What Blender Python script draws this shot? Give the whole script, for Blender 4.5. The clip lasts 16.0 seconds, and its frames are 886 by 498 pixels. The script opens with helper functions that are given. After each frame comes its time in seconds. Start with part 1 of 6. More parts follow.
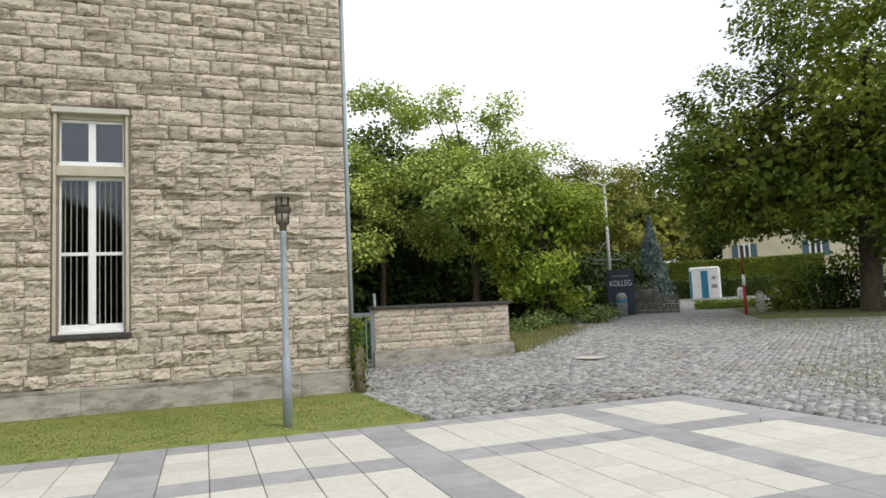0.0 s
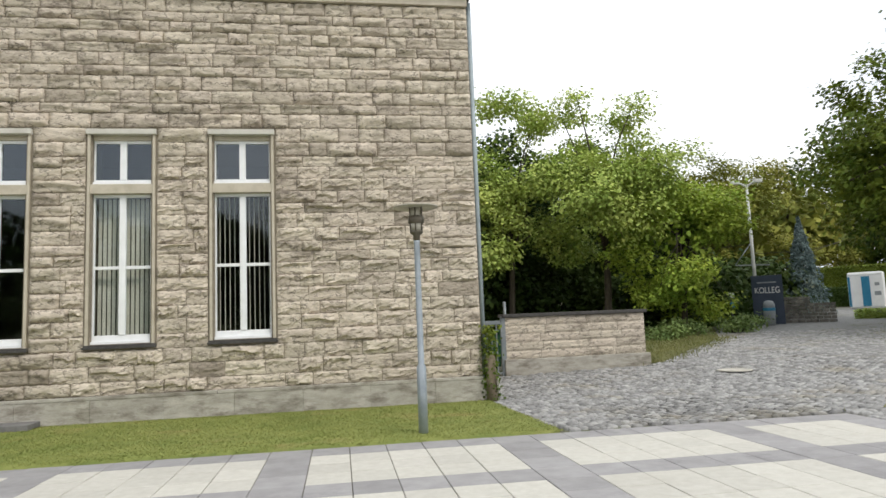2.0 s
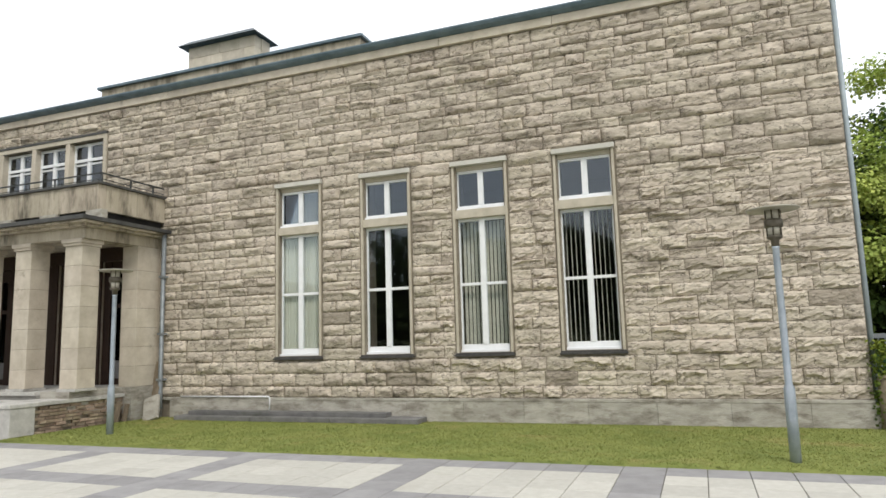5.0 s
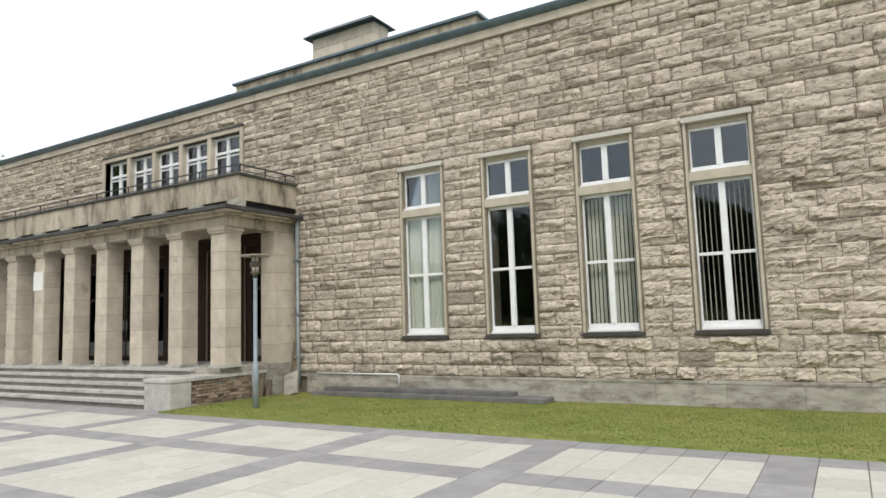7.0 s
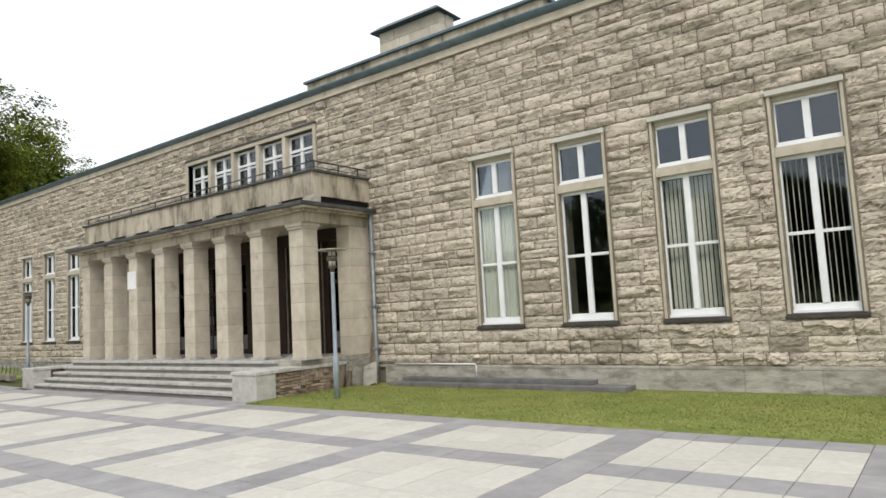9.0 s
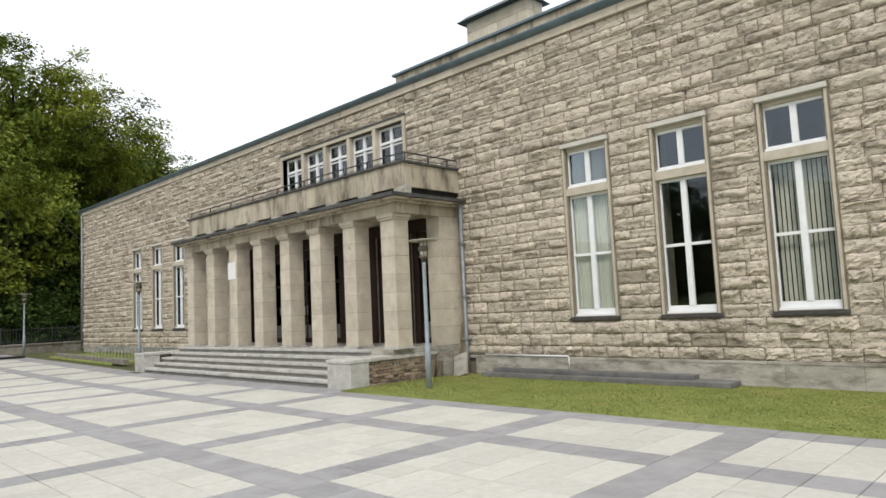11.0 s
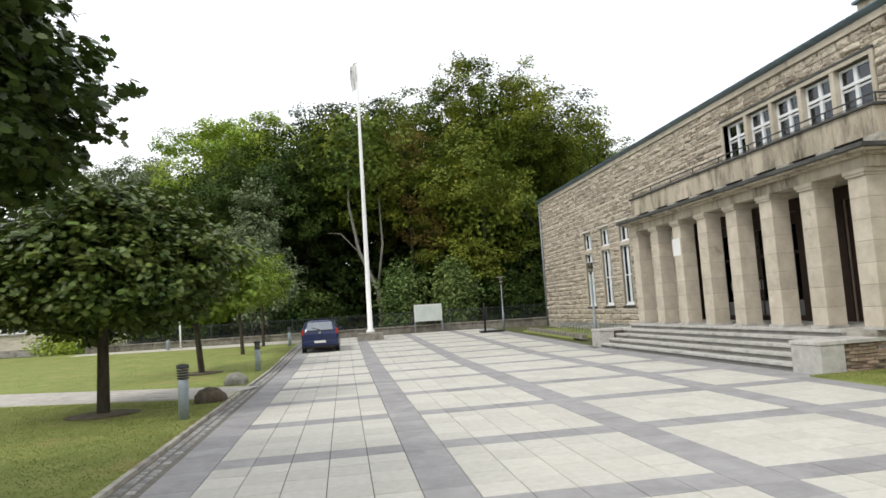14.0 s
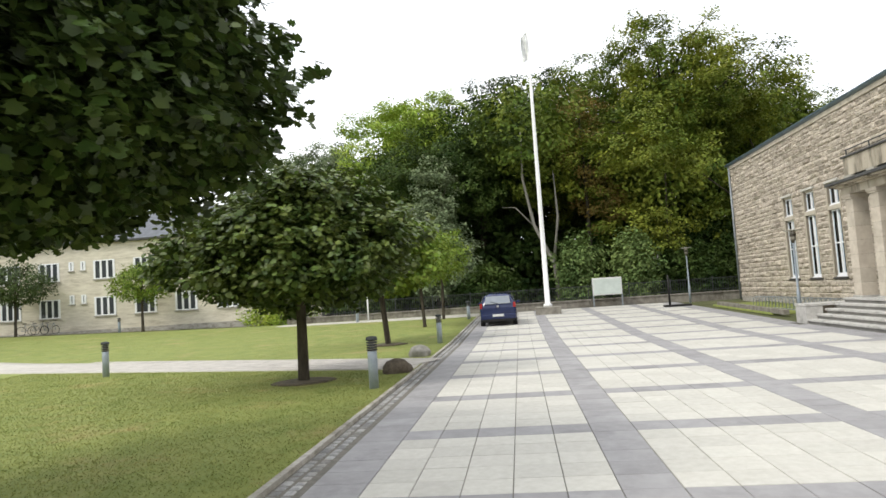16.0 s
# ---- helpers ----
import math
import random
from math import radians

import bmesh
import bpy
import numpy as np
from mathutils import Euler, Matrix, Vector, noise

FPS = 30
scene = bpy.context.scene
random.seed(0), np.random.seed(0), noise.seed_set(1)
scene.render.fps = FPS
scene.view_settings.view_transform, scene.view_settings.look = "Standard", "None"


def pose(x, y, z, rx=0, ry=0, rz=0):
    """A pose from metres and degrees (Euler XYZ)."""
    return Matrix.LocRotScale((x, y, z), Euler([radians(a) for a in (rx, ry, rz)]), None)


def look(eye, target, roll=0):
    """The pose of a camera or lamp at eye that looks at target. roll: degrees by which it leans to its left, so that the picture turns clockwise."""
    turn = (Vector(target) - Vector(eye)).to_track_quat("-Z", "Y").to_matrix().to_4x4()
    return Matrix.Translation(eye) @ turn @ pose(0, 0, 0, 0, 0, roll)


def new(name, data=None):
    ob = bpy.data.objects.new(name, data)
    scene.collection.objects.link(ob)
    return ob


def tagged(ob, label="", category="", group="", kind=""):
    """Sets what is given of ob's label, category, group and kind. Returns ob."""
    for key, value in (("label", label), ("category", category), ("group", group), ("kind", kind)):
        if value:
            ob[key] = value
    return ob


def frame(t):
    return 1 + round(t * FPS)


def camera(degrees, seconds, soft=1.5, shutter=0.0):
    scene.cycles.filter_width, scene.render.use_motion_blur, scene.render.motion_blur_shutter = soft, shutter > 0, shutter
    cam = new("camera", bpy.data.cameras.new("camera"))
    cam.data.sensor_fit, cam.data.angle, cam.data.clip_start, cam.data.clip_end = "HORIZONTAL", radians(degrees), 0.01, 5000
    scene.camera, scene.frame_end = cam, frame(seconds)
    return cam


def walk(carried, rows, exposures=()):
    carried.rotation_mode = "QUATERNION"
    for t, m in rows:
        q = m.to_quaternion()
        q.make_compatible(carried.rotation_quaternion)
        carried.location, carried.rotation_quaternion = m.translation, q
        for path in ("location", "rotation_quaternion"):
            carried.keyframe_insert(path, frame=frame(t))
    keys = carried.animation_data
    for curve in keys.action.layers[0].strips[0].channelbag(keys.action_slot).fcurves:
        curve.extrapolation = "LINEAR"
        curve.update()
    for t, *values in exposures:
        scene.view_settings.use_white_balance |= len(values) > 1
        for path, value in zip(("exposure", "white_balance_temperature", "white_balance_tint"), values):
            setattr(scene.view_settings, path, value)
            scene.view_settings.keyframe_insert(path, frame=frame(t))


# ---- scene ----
cam = camera(66.93, 16.0, soft=1.55)
PATH = [
    (0.0, 0.215, -0.106, 1.575, 95.06, 2.62, -19.51),
    (0.5, 0.216, -0.087, 1.584, 95.32, 2.31, -15.64),
    (1.0, 0.200, -0.065, 1.590, 95.57, 2.46, -12.70),
    (1.5, 0.174, -0.050, 1.593, 95.86, 2.46, -10.20),
    (2.0, 0.154, -0.054, 1.598, 96.13, 2.29, -8.68),
    (2.5, 0.095, -0.080, 1.597, 96.65, 2.63, -6.35),
    (3.0, 0.041, -0.071, 1.619, 97.40, 3.18, -2.58),
    (3.5, -0.014, -0.112, 1.636, 97.88, 4.16, 3.08),
    (4.0, 0.085, -0.140, 1.651, 98.25, 3.58, 8.43),
    (4.5, 0.210, -0.149, 1.665, 98.57, 2.18, 15.42),
    (5.0, 0.277, -0.112, 1.691, 97.70, 1.64, 20.84),
    (5.2, 0.234, -0.134, 1.695, 97.46, 1.38, 22.19),
    (7.5, 0.181, -0.070, 1.766, 95.74, 1.92, 33.52),
    (8.0, 0.118, -0.052, 1.772, 95.42, 1.85, 35.60),
    (8.5, 0.100, -0.043, 1.772, 95.26, 2.36, 36.37),
    (9.0, 0.142, -0.059, 1.764, 95.41, 3.09, 37.44),
    (11.5, -0.087, -0.091, 1.753, 94.68, 2.57, 48.44),
    (12.0, -0.057, -0.105, 1.772, 94.39, 2.62, 53.98),
    (12.5, -0.066, -0.059, 1.781, 94.36, 2.35, 60.82),
    (13.0, -0.141, 0.015, 1.785, 94.20, 2.90, 65.17),
    (13.5, -0.194, 0.040, 1.794, 94.54, 3.65, 72.14),
    (14.0, -0.168, 0.054, 1.795, 95.10, 3.64, 81.64),
    (14.5, -0.243, 0.085, 1.791, 94.81, 3.30, 87.27),
    (15.0, -0.294, 0.122, 1.786, 94.35, 3.10, 88.97),
    (15.5, -0.340, 0.073, 1.791, 94.13, 2.92, 92.09),
    (16.0, -0.456, -0.023, 1.812, 93.83, 3.85, 96.53),
]
walk(cam, [(t, pose(*r)) for t, *r in PATH], [(0.0, 0.0), (13.5, 0.0), (14.5, 0.08), (16.0, 0.26)])

# ---- overcast sky and a veiled sun ----
world = bpy.data.worlds.new("overcast_sky")
scene.world = world
world.use_nodes = True
wn, wl = world.node_tree.nodes, world.node_tree.links
sky = wn.new("ShaderNodeTexSky")
sky.sky_type, sky.sun_disc = "NISHITA", False
sky.sun_elevation, sky.sun_rotation = radians(48), radians(142)
cloud = wn.new("ShaderNodeTexNoise")
cloud.inputs["Scale"].default_value, cloud.inputs["Detail"].default_value = 2.2, 5.0
wtc = wn.new("ShaderNodeTexCoord")
wl.new(wtc.outputs["Generated"], cloud.inputs["Vector"])
ramp = wn.new("ShaderNodeValToRGB")
ramp.color_ramp.elements[0].position, ramp.color_ramp.elements[0].color = 0.35, (11.0, 11.6, 12.4, 1)
ramp.color_ramp.elements[1].position, ramp.color_ramp.elements[1].color = 0.62, (15.5, 15.6, 15.8, 1)
wl.new(cloud.outputs["Fac"], ramp.inputs["Fac"])
wmix = wn.new("ShaderNodeMix")
wmix.data_type = "RGBA"
wmix.inputs["Factor"].default_value = 0.93
wl.new(sky.outputs["Color"], wmix.inputs["A"])
wl.new(ramp.outputs["Color"], wmix.inputs["B"])
wl.new(wmix.outputs["Result"], wn["Background"].inputs["Color"])
wn["Background"].inputs["Strength"].default_value = 0.096
sun = new("sun", bpy.data.lights.new("sun", "SUN"))
sun.data.energy, sun.data.angle, sun.data.color = 1.5, radians(14), (1.0, 0.95, 0.86)
sun.matrix_world = look((30, -38, 55), (0, 0, 0))

# ---- helpers of this scene ----
RNG = np.random.default_rng(7)


def surf(name, c1, c2, scale=3.0, rough=0.8, bump=0.3, bscale=40.0, rand="", amount=0.0, dark=None, dscale=0.4, dcut=0.6, patchy=0.0, metal=0.0, spec=0.3, stretch=(1, 1, 1), leaf=False, shine=0.15, dist=0.02, odd=0.0, crack=0.0):
    """A weathered surface: two colours mixed by noise, stains, fine relief and a shade that varies from piece to piece."""
    m = bpy.data.materials.new(name)
    m.use_nodes = True
    n, l = m.node_tree.nodes, m.node_tree.links
    b = n["Principled BSDF"]
    geo = n.new("ShaderNodeNewGeometry")
    mp = n.new("ShaderNodeMapping")
    mp.inputs["Scale"].default_value = stretch
    l.new(geo.outputs["Position"], mp.inputs["Vector"])
    tx = n.new("ShaderNodeTexNoise")
    tx.inputs["Scale"].default_value, tx.inputs["Detail"].default_value, tx.inputs["Roughness"].default_value = scale, 6.0, 0.65
    l.new(mp.outputs["Vector"], tx.inputs["Vector"])
    rp = n.new("ShaderNodeValToRGB")
    rp.color_ramp.elements[0].position, rp.color_ramp.elements[1].position = 0.33, 0.67
    rp.color_ramp.elements[0].color, rp.color_ramp.elements[1].color = (*c1, 1), (*c2, 1)
    l.new(tx.outputs["Fac"], rp.inputs["Fac"])
    col = rp.outputs["Color"]
    if dark:
        t2 = n.new("ShaderNodeTexNoise")
        t2.inputs["Scale"].default_value, t2.inputs["Detail"].default_value, t2.inputs["Roughness"].default_value = dscale, 8.0, 0.7
        l.new(mp.outputs["Vector"], t2.inputs["Vector"])
        r2 = n.new("ShaderNodeValToRGB")
        r2.color_ramp.elements[0].position, r2.color_ramp.elements[1].position = dcut - 0.08, dcut + 0.1
        l.new(t2.outputs["Fac"], r2.inputs["Fac"])
        mx = n.new("ShaderNodeMix")
        mx.data_type = "RGBA"
        if patchy:
            t6 = n.new("ShaderNodeTexNoise")
            t6.inputs["Scale"].default_value, t6.inputs["Detail"].default_value = patchy, 3.0
            l.new(geo.outputs["Position"], t6.inputs["Vector"])
            r6 = n.new("ShaderNodeMapRange")
            r6.inputs["From Min"].default_value, r6.inputs["From Max"].default_value = 0.4, 0.6
            r6.inputs["To Min"].default_value, r6.inputs["To Max"].default_value = 0.2, 1.0
            l.new(t6.outputs["Fac"], r6.inputs["Value"])
            k6 = n.new("ShaderNodeMath")
            k6.operation = "MULTIPLY"
            l.new(r2.outputs["Color"], k6.inputs[0])
            l.new(r6.outputs["Result"], k6.inputs[1])
            l.new(k6.outputs[0], mx.inputs["Factor"])
        else:
            l.new(r2.outputs["Color"], mx.inputs["Factor"])
        l.new(col, mx.inputs["A"])
        mx.inputs["B"].default_value = (*dark, 1)
        col = mx.outputs["Result"]
    if crack:
        t4 = n.new("ShaderNodeTexNoise")
        t4.inputs["Scale"].default_value, t4.inputs["Detail"].default_value, t4.inputs["Roughness"].default_value = crack, 5.0, 0.6
        l.new(mp.outputs["Vector"], t4.inputs["Vector"])
        r4 = n.new("ShaderNodeValToRGB")
        e = r4.color_ramp.elements
        e[0].position, e[1].position = 0.462, 0.545
        e[0].color = e[1].color = (0, 0, 0, 1)
        e.new(0.495).color = (0.85, 0.85, 0.85, 1)
        e.new(0.51).color = (0.85, 0.85, 0.85, 1)
        l.new(t4.outputs["Fac"], r4.inputs["Fac"])
        m4 = n.new("ShaderNodeMix")
        m4.data_type = "RGBA"
        r5 = n.new("ShaderNodeMapRange")
        r5.inputs["From Min"].default_value, r5.inputs["From Max"].default_value = 0.42, 0.56
        l.new(tx.outputs["Fac"], r5.inputs["Value"])
        k5 = n.new("ShaderNodeMath")
        k5.operation = "MULTIPLY"
        l.new(r4.outputs["Color"], k5.inputs[0])
        l.new(r5.outputs["Result"], k5.inputs[1])
        l.new(k5.outputs[0], m4.inputs["Factor"])
        l.new(col, m4.inputs["A"])
        m4.inputs["B"].default_value = (c1[0] * 0.3, c1[1] * 0.29, c1[2] * 0.29, 1)
        col = m4.outputs["Result"]
    if rand:
        src = n.new("ShaderNodeObjectInfo").outputs["Random"] if rand == "object" else geo.outputs["Random Per Island"]
        hs = n.new("ShaderNodeHueSaturation")
        mr = n.new("ShaderNodeMapRange")
        mr.inputs["To Min"].default_value, mr.inputs["To Max"].default_value = 1 - amount, 1 + amount
        l.new(src, mr.inputs["Value"])
        l.new(mr.outputs["Result"], hs.inputs["Value"])
        mh = n.new("ShaderNodeMath")
        mh.operation = "FRACT"
        mk = n.new("ShaderNodeMath")
        mk.operation, mk.inputs[1].default_value = "MULTIPLY", 7.31
        l.new(src, mk.inputs[0])
        l.new(mk.outputs[0], mh.inputs[0])
        ms = n.new("ShaderNodeMapRange")
        ms.inputs["To Min"].default_value, ms.inputs["To Max"].default_value = 0.5 - 0.05 * amount, 0.5 + 0.05 * amount
        l.new(mh.outputs[0], ms.inputs["Value"])
        l.new(ms.outputs["Result"], hs.inputs["Hue"])
        l.new(col, hs.inputs["Color"])
        col = hs.outputs["Color"]
        if odd:
            m2 = n.new("ShaderNodeMath")
            m2.operation, m2.inputs[1].default_value = "MULTIPLY", 23.7
            f2 = n.new("ShaderNodeMath")
            f2.operation = "FRACT"
            l.new(src, m2.inputs[0])
            l.new(m2.outputs[0], f2.inputs[0])
            st = n.new("ShaderNodeMapRange")
            st.inputs["From Min"].default_value, st.inputs["From Max"].default_value = 1 - odd, 1.0
            st.inputs["To Min"].default_value, st.inputs["To Max"].default_value = 0.0, 0.6
            l.new(f2.outputs[0], st.inputs["Value"])
            mo = n.new("ShaderNodeMix")
            mo.data_type = "RGBA"
            l.new(st.outputs["Result"], mo.inputs["Factor"])
            l.new(col, mo.inputs["A"])
            mo.inputs["B"].default_value = (*dark, 1)
            col = mo.outputs["Result"]
    l.new(col, b.inputs["Base Color"])
    b.inputs["Roughness"].default_value, b.inputs["Metallic"].default_value = rough, metal
    b.inputs["Specular IOR Level"].default_value = spec
    if bump:
        t3 = n.new("ShaderNodeTexNoise")
        t3.inputs["Scale"].default_value, t3.inputs["Detail"].default_value = bscale, 5.0
        l.new(mp.outputs["Vector"], t3.inputs["Vector"])
        bp = n.new("ShaderNodeBump")
        bp.inputs["Strength"].default_value, bp.inputs["Distance"].default_value = bump, dist
        l.new(t3.outputs["Fac"], bp.inputs["Height"])
        l.new(bp.outputs["Normal"], b.inputs["Normal"])
    if leaf:
        tr = n.new("ShaderNodeBsdfTranslucent")
        l.new(col, tr.inputs["Color"])
        ms2 = n.new("ShaderNodeMixShader")
        ms2.inputs["Fac"].default_value = 0.16
        b.inputs["Specular IOR Level"].default_value = shine
        l.new(b.outputs["BSDF"], ms2.inputs[1])
        l.new(tr.outputs["BSDF"], ms2.inputs[2])
        l.new(ms2.outputs["Shader"], n["Material Output"].inputs["Surface"])
    return m


def glass_material(name, tint=(0.9, 0.93, 0.92), gloss=1.5):
    m = bpy.data.materials.new(name)
    m.use_nodes = True
    n, l = m.node_tree.nodes, m.node_tree.links
    n.remove(n["Principled BSDF"])
    tr, gl, mx, fr = (n.new(k) for k in ("ShaderNodeBsdfTransparent", "ShaderNodeBsdfGlossy", "ShaderNodeMixShader", "ShaderNodeFresnel"))
    tr.inputs["Color"].default_value = (*tint, 1)
    gl.inputs["Roughness"].default_value = 0.02
    # blue tint in the gloss: the sky's hue put into the reflections
    gl.inputs["Color"].default_value = (0.88, 0.94, 1.0, 1)
    fr.inputs["IOR"].default_value = gloss
    l.new(fr.outputs["Fac"], mx.inputs["Fac"])
    l.new(tr.outputs["BSDF"], mx.inputs[1])
    l.new(gl.outputs["BSDF"], mx.inputs[2])
    l.new(mx.outputs["Shader"], n["Material Output"].inputs["Surface"])
    return m


STONE_A, STONE_B, STONE_D = (0.485, 0.424, 0.346), (0.645, 0.573, 0.476), (0.22, 0.187, 0.148)
M_STONE = surf("rock_faced_limestone", STONE_A, STONE_B, 5.0, 0.92, 0.8, 8.5, "object", 0.11, STONE_D, 1.8, 0.585, 0.28, stretch=(1, 1, 2.1), dist=0.036, odd=0.06, crack=3.3)
M_STONE_J = surf("rock_faced_limestone_far", STONE_A, STONE_B, 5.0, 0.92, 0.8, 8.5, "island", 0.11, STONE_D, 1.8, 0.585, 0.28, stretch=(1, 1, 2.1), dist=0.036, odd=0.06, crack=3.3)
M_MORTAR = surf("weathered_mortar", (0.19, 0.163, 0.126), (0.28, 0.244, 0.19), 6.0, 0.95, 0.4, 60)
M_ASHLAR = surf("smooth_limestone", (0.455, 0.402, 0.322), (0.605, 0.547, 0.455), 2.5, 0.85, 0.15, 60, "object", 0.09, (0.2, 0.165, 0.115), 1.3, 0.68)
M_PARAPET = surf("rain_stained_limestone", (0.38, 0.33, 0.253), (0.54, 0.48, 0.385), 2.0, 0.88, 0.2, 50, "object", 0.1, (0.12, 0.105, 0.08), 2.2, 0.56, stretch=(1, 1, 0.25))
M_FRAME_STONE = surf("grey_limestone_trim", (0.43, 0.385, 0.305), (0.55, 0.5, 0.41), 4.0, 0.85, 0.15, 60)
M_PLINTH = surf("grey_plinth_concrete", (0.33, 0.31, 0.265), (0.5, 0.475, 0.42), 3.2, 0.9, 0.5, 30, "object", 0.05, (0.2, 0.18, 0.145), 2.4, 0.56, stretch=(0.8, 0.8, 2.2))
M_LINTEL = surf("pale_lintel_stone", (0.5, 0.48, 0.43), (0.6, 0.58, 0.53), 4.0, 0.85, 0.15, 60)
M_LEDGE = surf("dark_paving_ledge", (0.12, 0.118, 0.115), (0.21, 0.205, 0.2), 3.0, 0.85, 0.2, 40, "object", 0.1, (0.08, 0.085, 0.06), 1.2, 0.62)
M_SHUTTER = surf("faded_teal_shutter", (0.06, 0.11, 0.13), (0.09, 0.15, 0.17), 3.0, 0.6, 0.05, 20)
# riser stone with stains, darkened for the shade under each nosing
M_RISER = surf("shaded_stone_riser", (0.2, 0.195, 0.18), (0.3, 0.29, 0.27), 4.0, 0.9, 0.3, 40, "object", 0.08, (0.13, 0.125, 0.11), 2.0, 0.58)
M_STEP = surf("worn_granite_step", (0.4, 0.39, 0.365), (0.56, 0.545, 0.515), 5.0, 0.85, 0.2, 70, "object", 0.06, (0.22, 0.21, 0.19), 1.5, 0.62)
M_WHITE = surf("white_window_paint", (0.76, 0.77, 0.78), (0.84, 0.85, 0.86), 4.0, 0.4, 0.03, 30)
M_SILL = surf("dark_slate_sill", (0.045, 0.043, 0.042), (0.085, 0.08, 0.075), 8.0, 0.6, 0.1, 40)
M_GUTTER = surf("patinated_copper_gutter", (0.09, 0.135, 0.165), (0.16, 0.22, 0.26), 2.0, 0.36, 0.1, 20, dark=(0.2, 0.27, 0.28), dscale=0.7, dcut=0.62, metal=0.15)
M_GUTTER_DARK = surf("dark_teal_sheet_metal", (0.025, 0.045, 0.055), (0.05, 0.08, 0.095), 2.0, 0.4, 0.08, 20, metal=0.2)
M_LEAD = surf("dark_lead_flashing", (0.045, 0.045, 0.045), (0.1, 0.1, 0.095), 3.0, 0.55, 0.1, 25)
M_BLACK = surf("black_steel_and_gap_shade", (0.012, 0.012, 0.012), (0.025, 0.024, 0.022), 5.0, 0.7, 0.05, 20)
M_ZINC = surf("grey_zinc_pipe", (0.2, 0.225, 0.24), (0.3, 0.325, 0.34), 5.0, 0.5, 0.05, 30, metal=0.4)
M_PIPE_BLUE = surf("pale_blue_pipe", (0.29, 0.345, 0.375), (0.37, 0.425, 0.455), 5.0, 0.5, 0.05, 30)
M_DARKWOOD = surf("dark_stained_door", (0.022, 0.012, 0.009), (0.05, 0.026, 0.018), 6.0, 0.45, 0.1, 30, stretch=(8, 8, 1))
M_KICK = surf("grey_kick_plate", (0.17, 0.17, 0.175), (0.24, 0.24, 0.245), 4.0, 0.45, 0.05, 30, metal=0.3)
# the rooms' dimness is in the colour: near-black walls, floor and ceiling
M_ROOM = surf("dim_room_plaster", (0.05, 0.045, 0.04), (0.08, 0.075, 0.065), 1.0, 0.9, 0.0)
M_BLIND = surf("pale_fabric_blind", (0.7, 0.655, 0.57), (0.8, 0.755, 0.67), 3.0, 0.8, 0.05, 30)
M_CURTAIN = surf("cream_curtain", (0.72, 0.7, 0.62), (0.82, 0.8, 0.72), 3.0, 0.85, 0.05, 30)
M_GLASS = glass_material("window_glass")
M_GLASS_DARK = glass_material("coated_window_glass", (0.6, 0.64, 0.66), 1.75)
M_LAMP = surf("galvanised_blue_grey_steel", (0.29, 0.335, 0.38), (0.38, 0.425, 0.47), 6.0, 0.5, 0.05, 40, metal=0.3)
M_LAMPHEAD = surf("bronze_lamp_metal", (0.1, 0.09, 0.07), (0.16, 0.14, 0.11), 6.0, 0.45, 0.05, 40, metal=0.5)
M_LAMPDISC = surf("weathered_disc_metal", (0.36, 0.34, 0.29), (0.48, 0.455, 0.4), 5.0, 0.5, 0.05, 40, metal=0.3)
M_LAMPGLASS = surf("frosted_lamp_glass", (0.36, 0.34, 0.28), (0.5, 0.47, 0.4), 4.0, 0.3, 0.0)
M_SLAB = surf("cream_concrete_slab", (0.485, 0.47, 0.42), (0.56, 0.545, 0.495), 9.0, 0.85, 0.15, 120, "object", 0.065, (0.46, 0.44, 0.39), 0.5, 0.64)
M_SLAB_J = surf("cream_concrete_slab_far", (0.485, 0.47, 0.42), (0.56, 0.545, 0.495), 9.0, 0.85, 0.15, 120, "island", 0.065, (0.46, 0.44, 0.39), 0.5, 0.64)
M_DSLAB = surf("grey_concrete_slab", (0.275, 0.268, 0.27), (0.345, 0.338, 0.34), 3.0, 0.85, 0.15, 120, "object", 0.08, (0.2, 0.195, 0.2), 0.7, 0.64)
M_DSLAB_J = surf("grey_concrete_slab_far", (0.275, 0.268, 0.27), (0.345, 0.338, 0.34), 3.0, 0.85, 0.15, 120, "island", 0.08, (0.2, 0.195, 0.2), 0.7, 0.64)
M_JOINT = surf("sandy_joint", (0.13, 0.122, 0.105), (0.2, 0.188, 0.16), 10.0, 0.95, 0.2, 60)
M_COBBLE = surf("blue_grey_sett", (0.19, 0.19, 0.19), (0.38, 0.375, 0.36), 9.0, 0.75, 0.4, 60, "object", 0.32, (0.25, 0.225, 0.17), 0.5, 0.6)
M_COBBLE_J = surf("blue_grey_sett_far", (0.19, 0.19, 0.19), (0.38, 0.375, 0.36), 9.0, 0.75, 0.4, 60, "island", 0.3, (0.25, 0.225, 0.17), 0.5, 0.62)
M_COBBLEBED = surf("mossy_sett_bed", (0.085, 0.085, 0.065), (0.16, 0.15, 0.12), 3.0, 0.95, 0.4, 30, dark=(0.09, 0.11, 0.035), dscale=0.35, dcut=0.55)
M_COBBLEFAR = surf("distant_setts", (0.17, 0.17, 0.165), (0.3, 0.3, 0.29), 6.0, 0.85, 1.0, 7.0, dark=(0.14, 0.14, 0.07), dscale=0.3, dcut=0.62, dist=0.06)
M_GRASS = surf("mown_grass", (0.175, 0.22, 0.058), (0.27, 0.295, 0.088), 1.6, 0.9, 0.35, 60, dark=(0.33, 0.28, 0.12), dscale=0.5, dcut=0.62, dist=0.03)
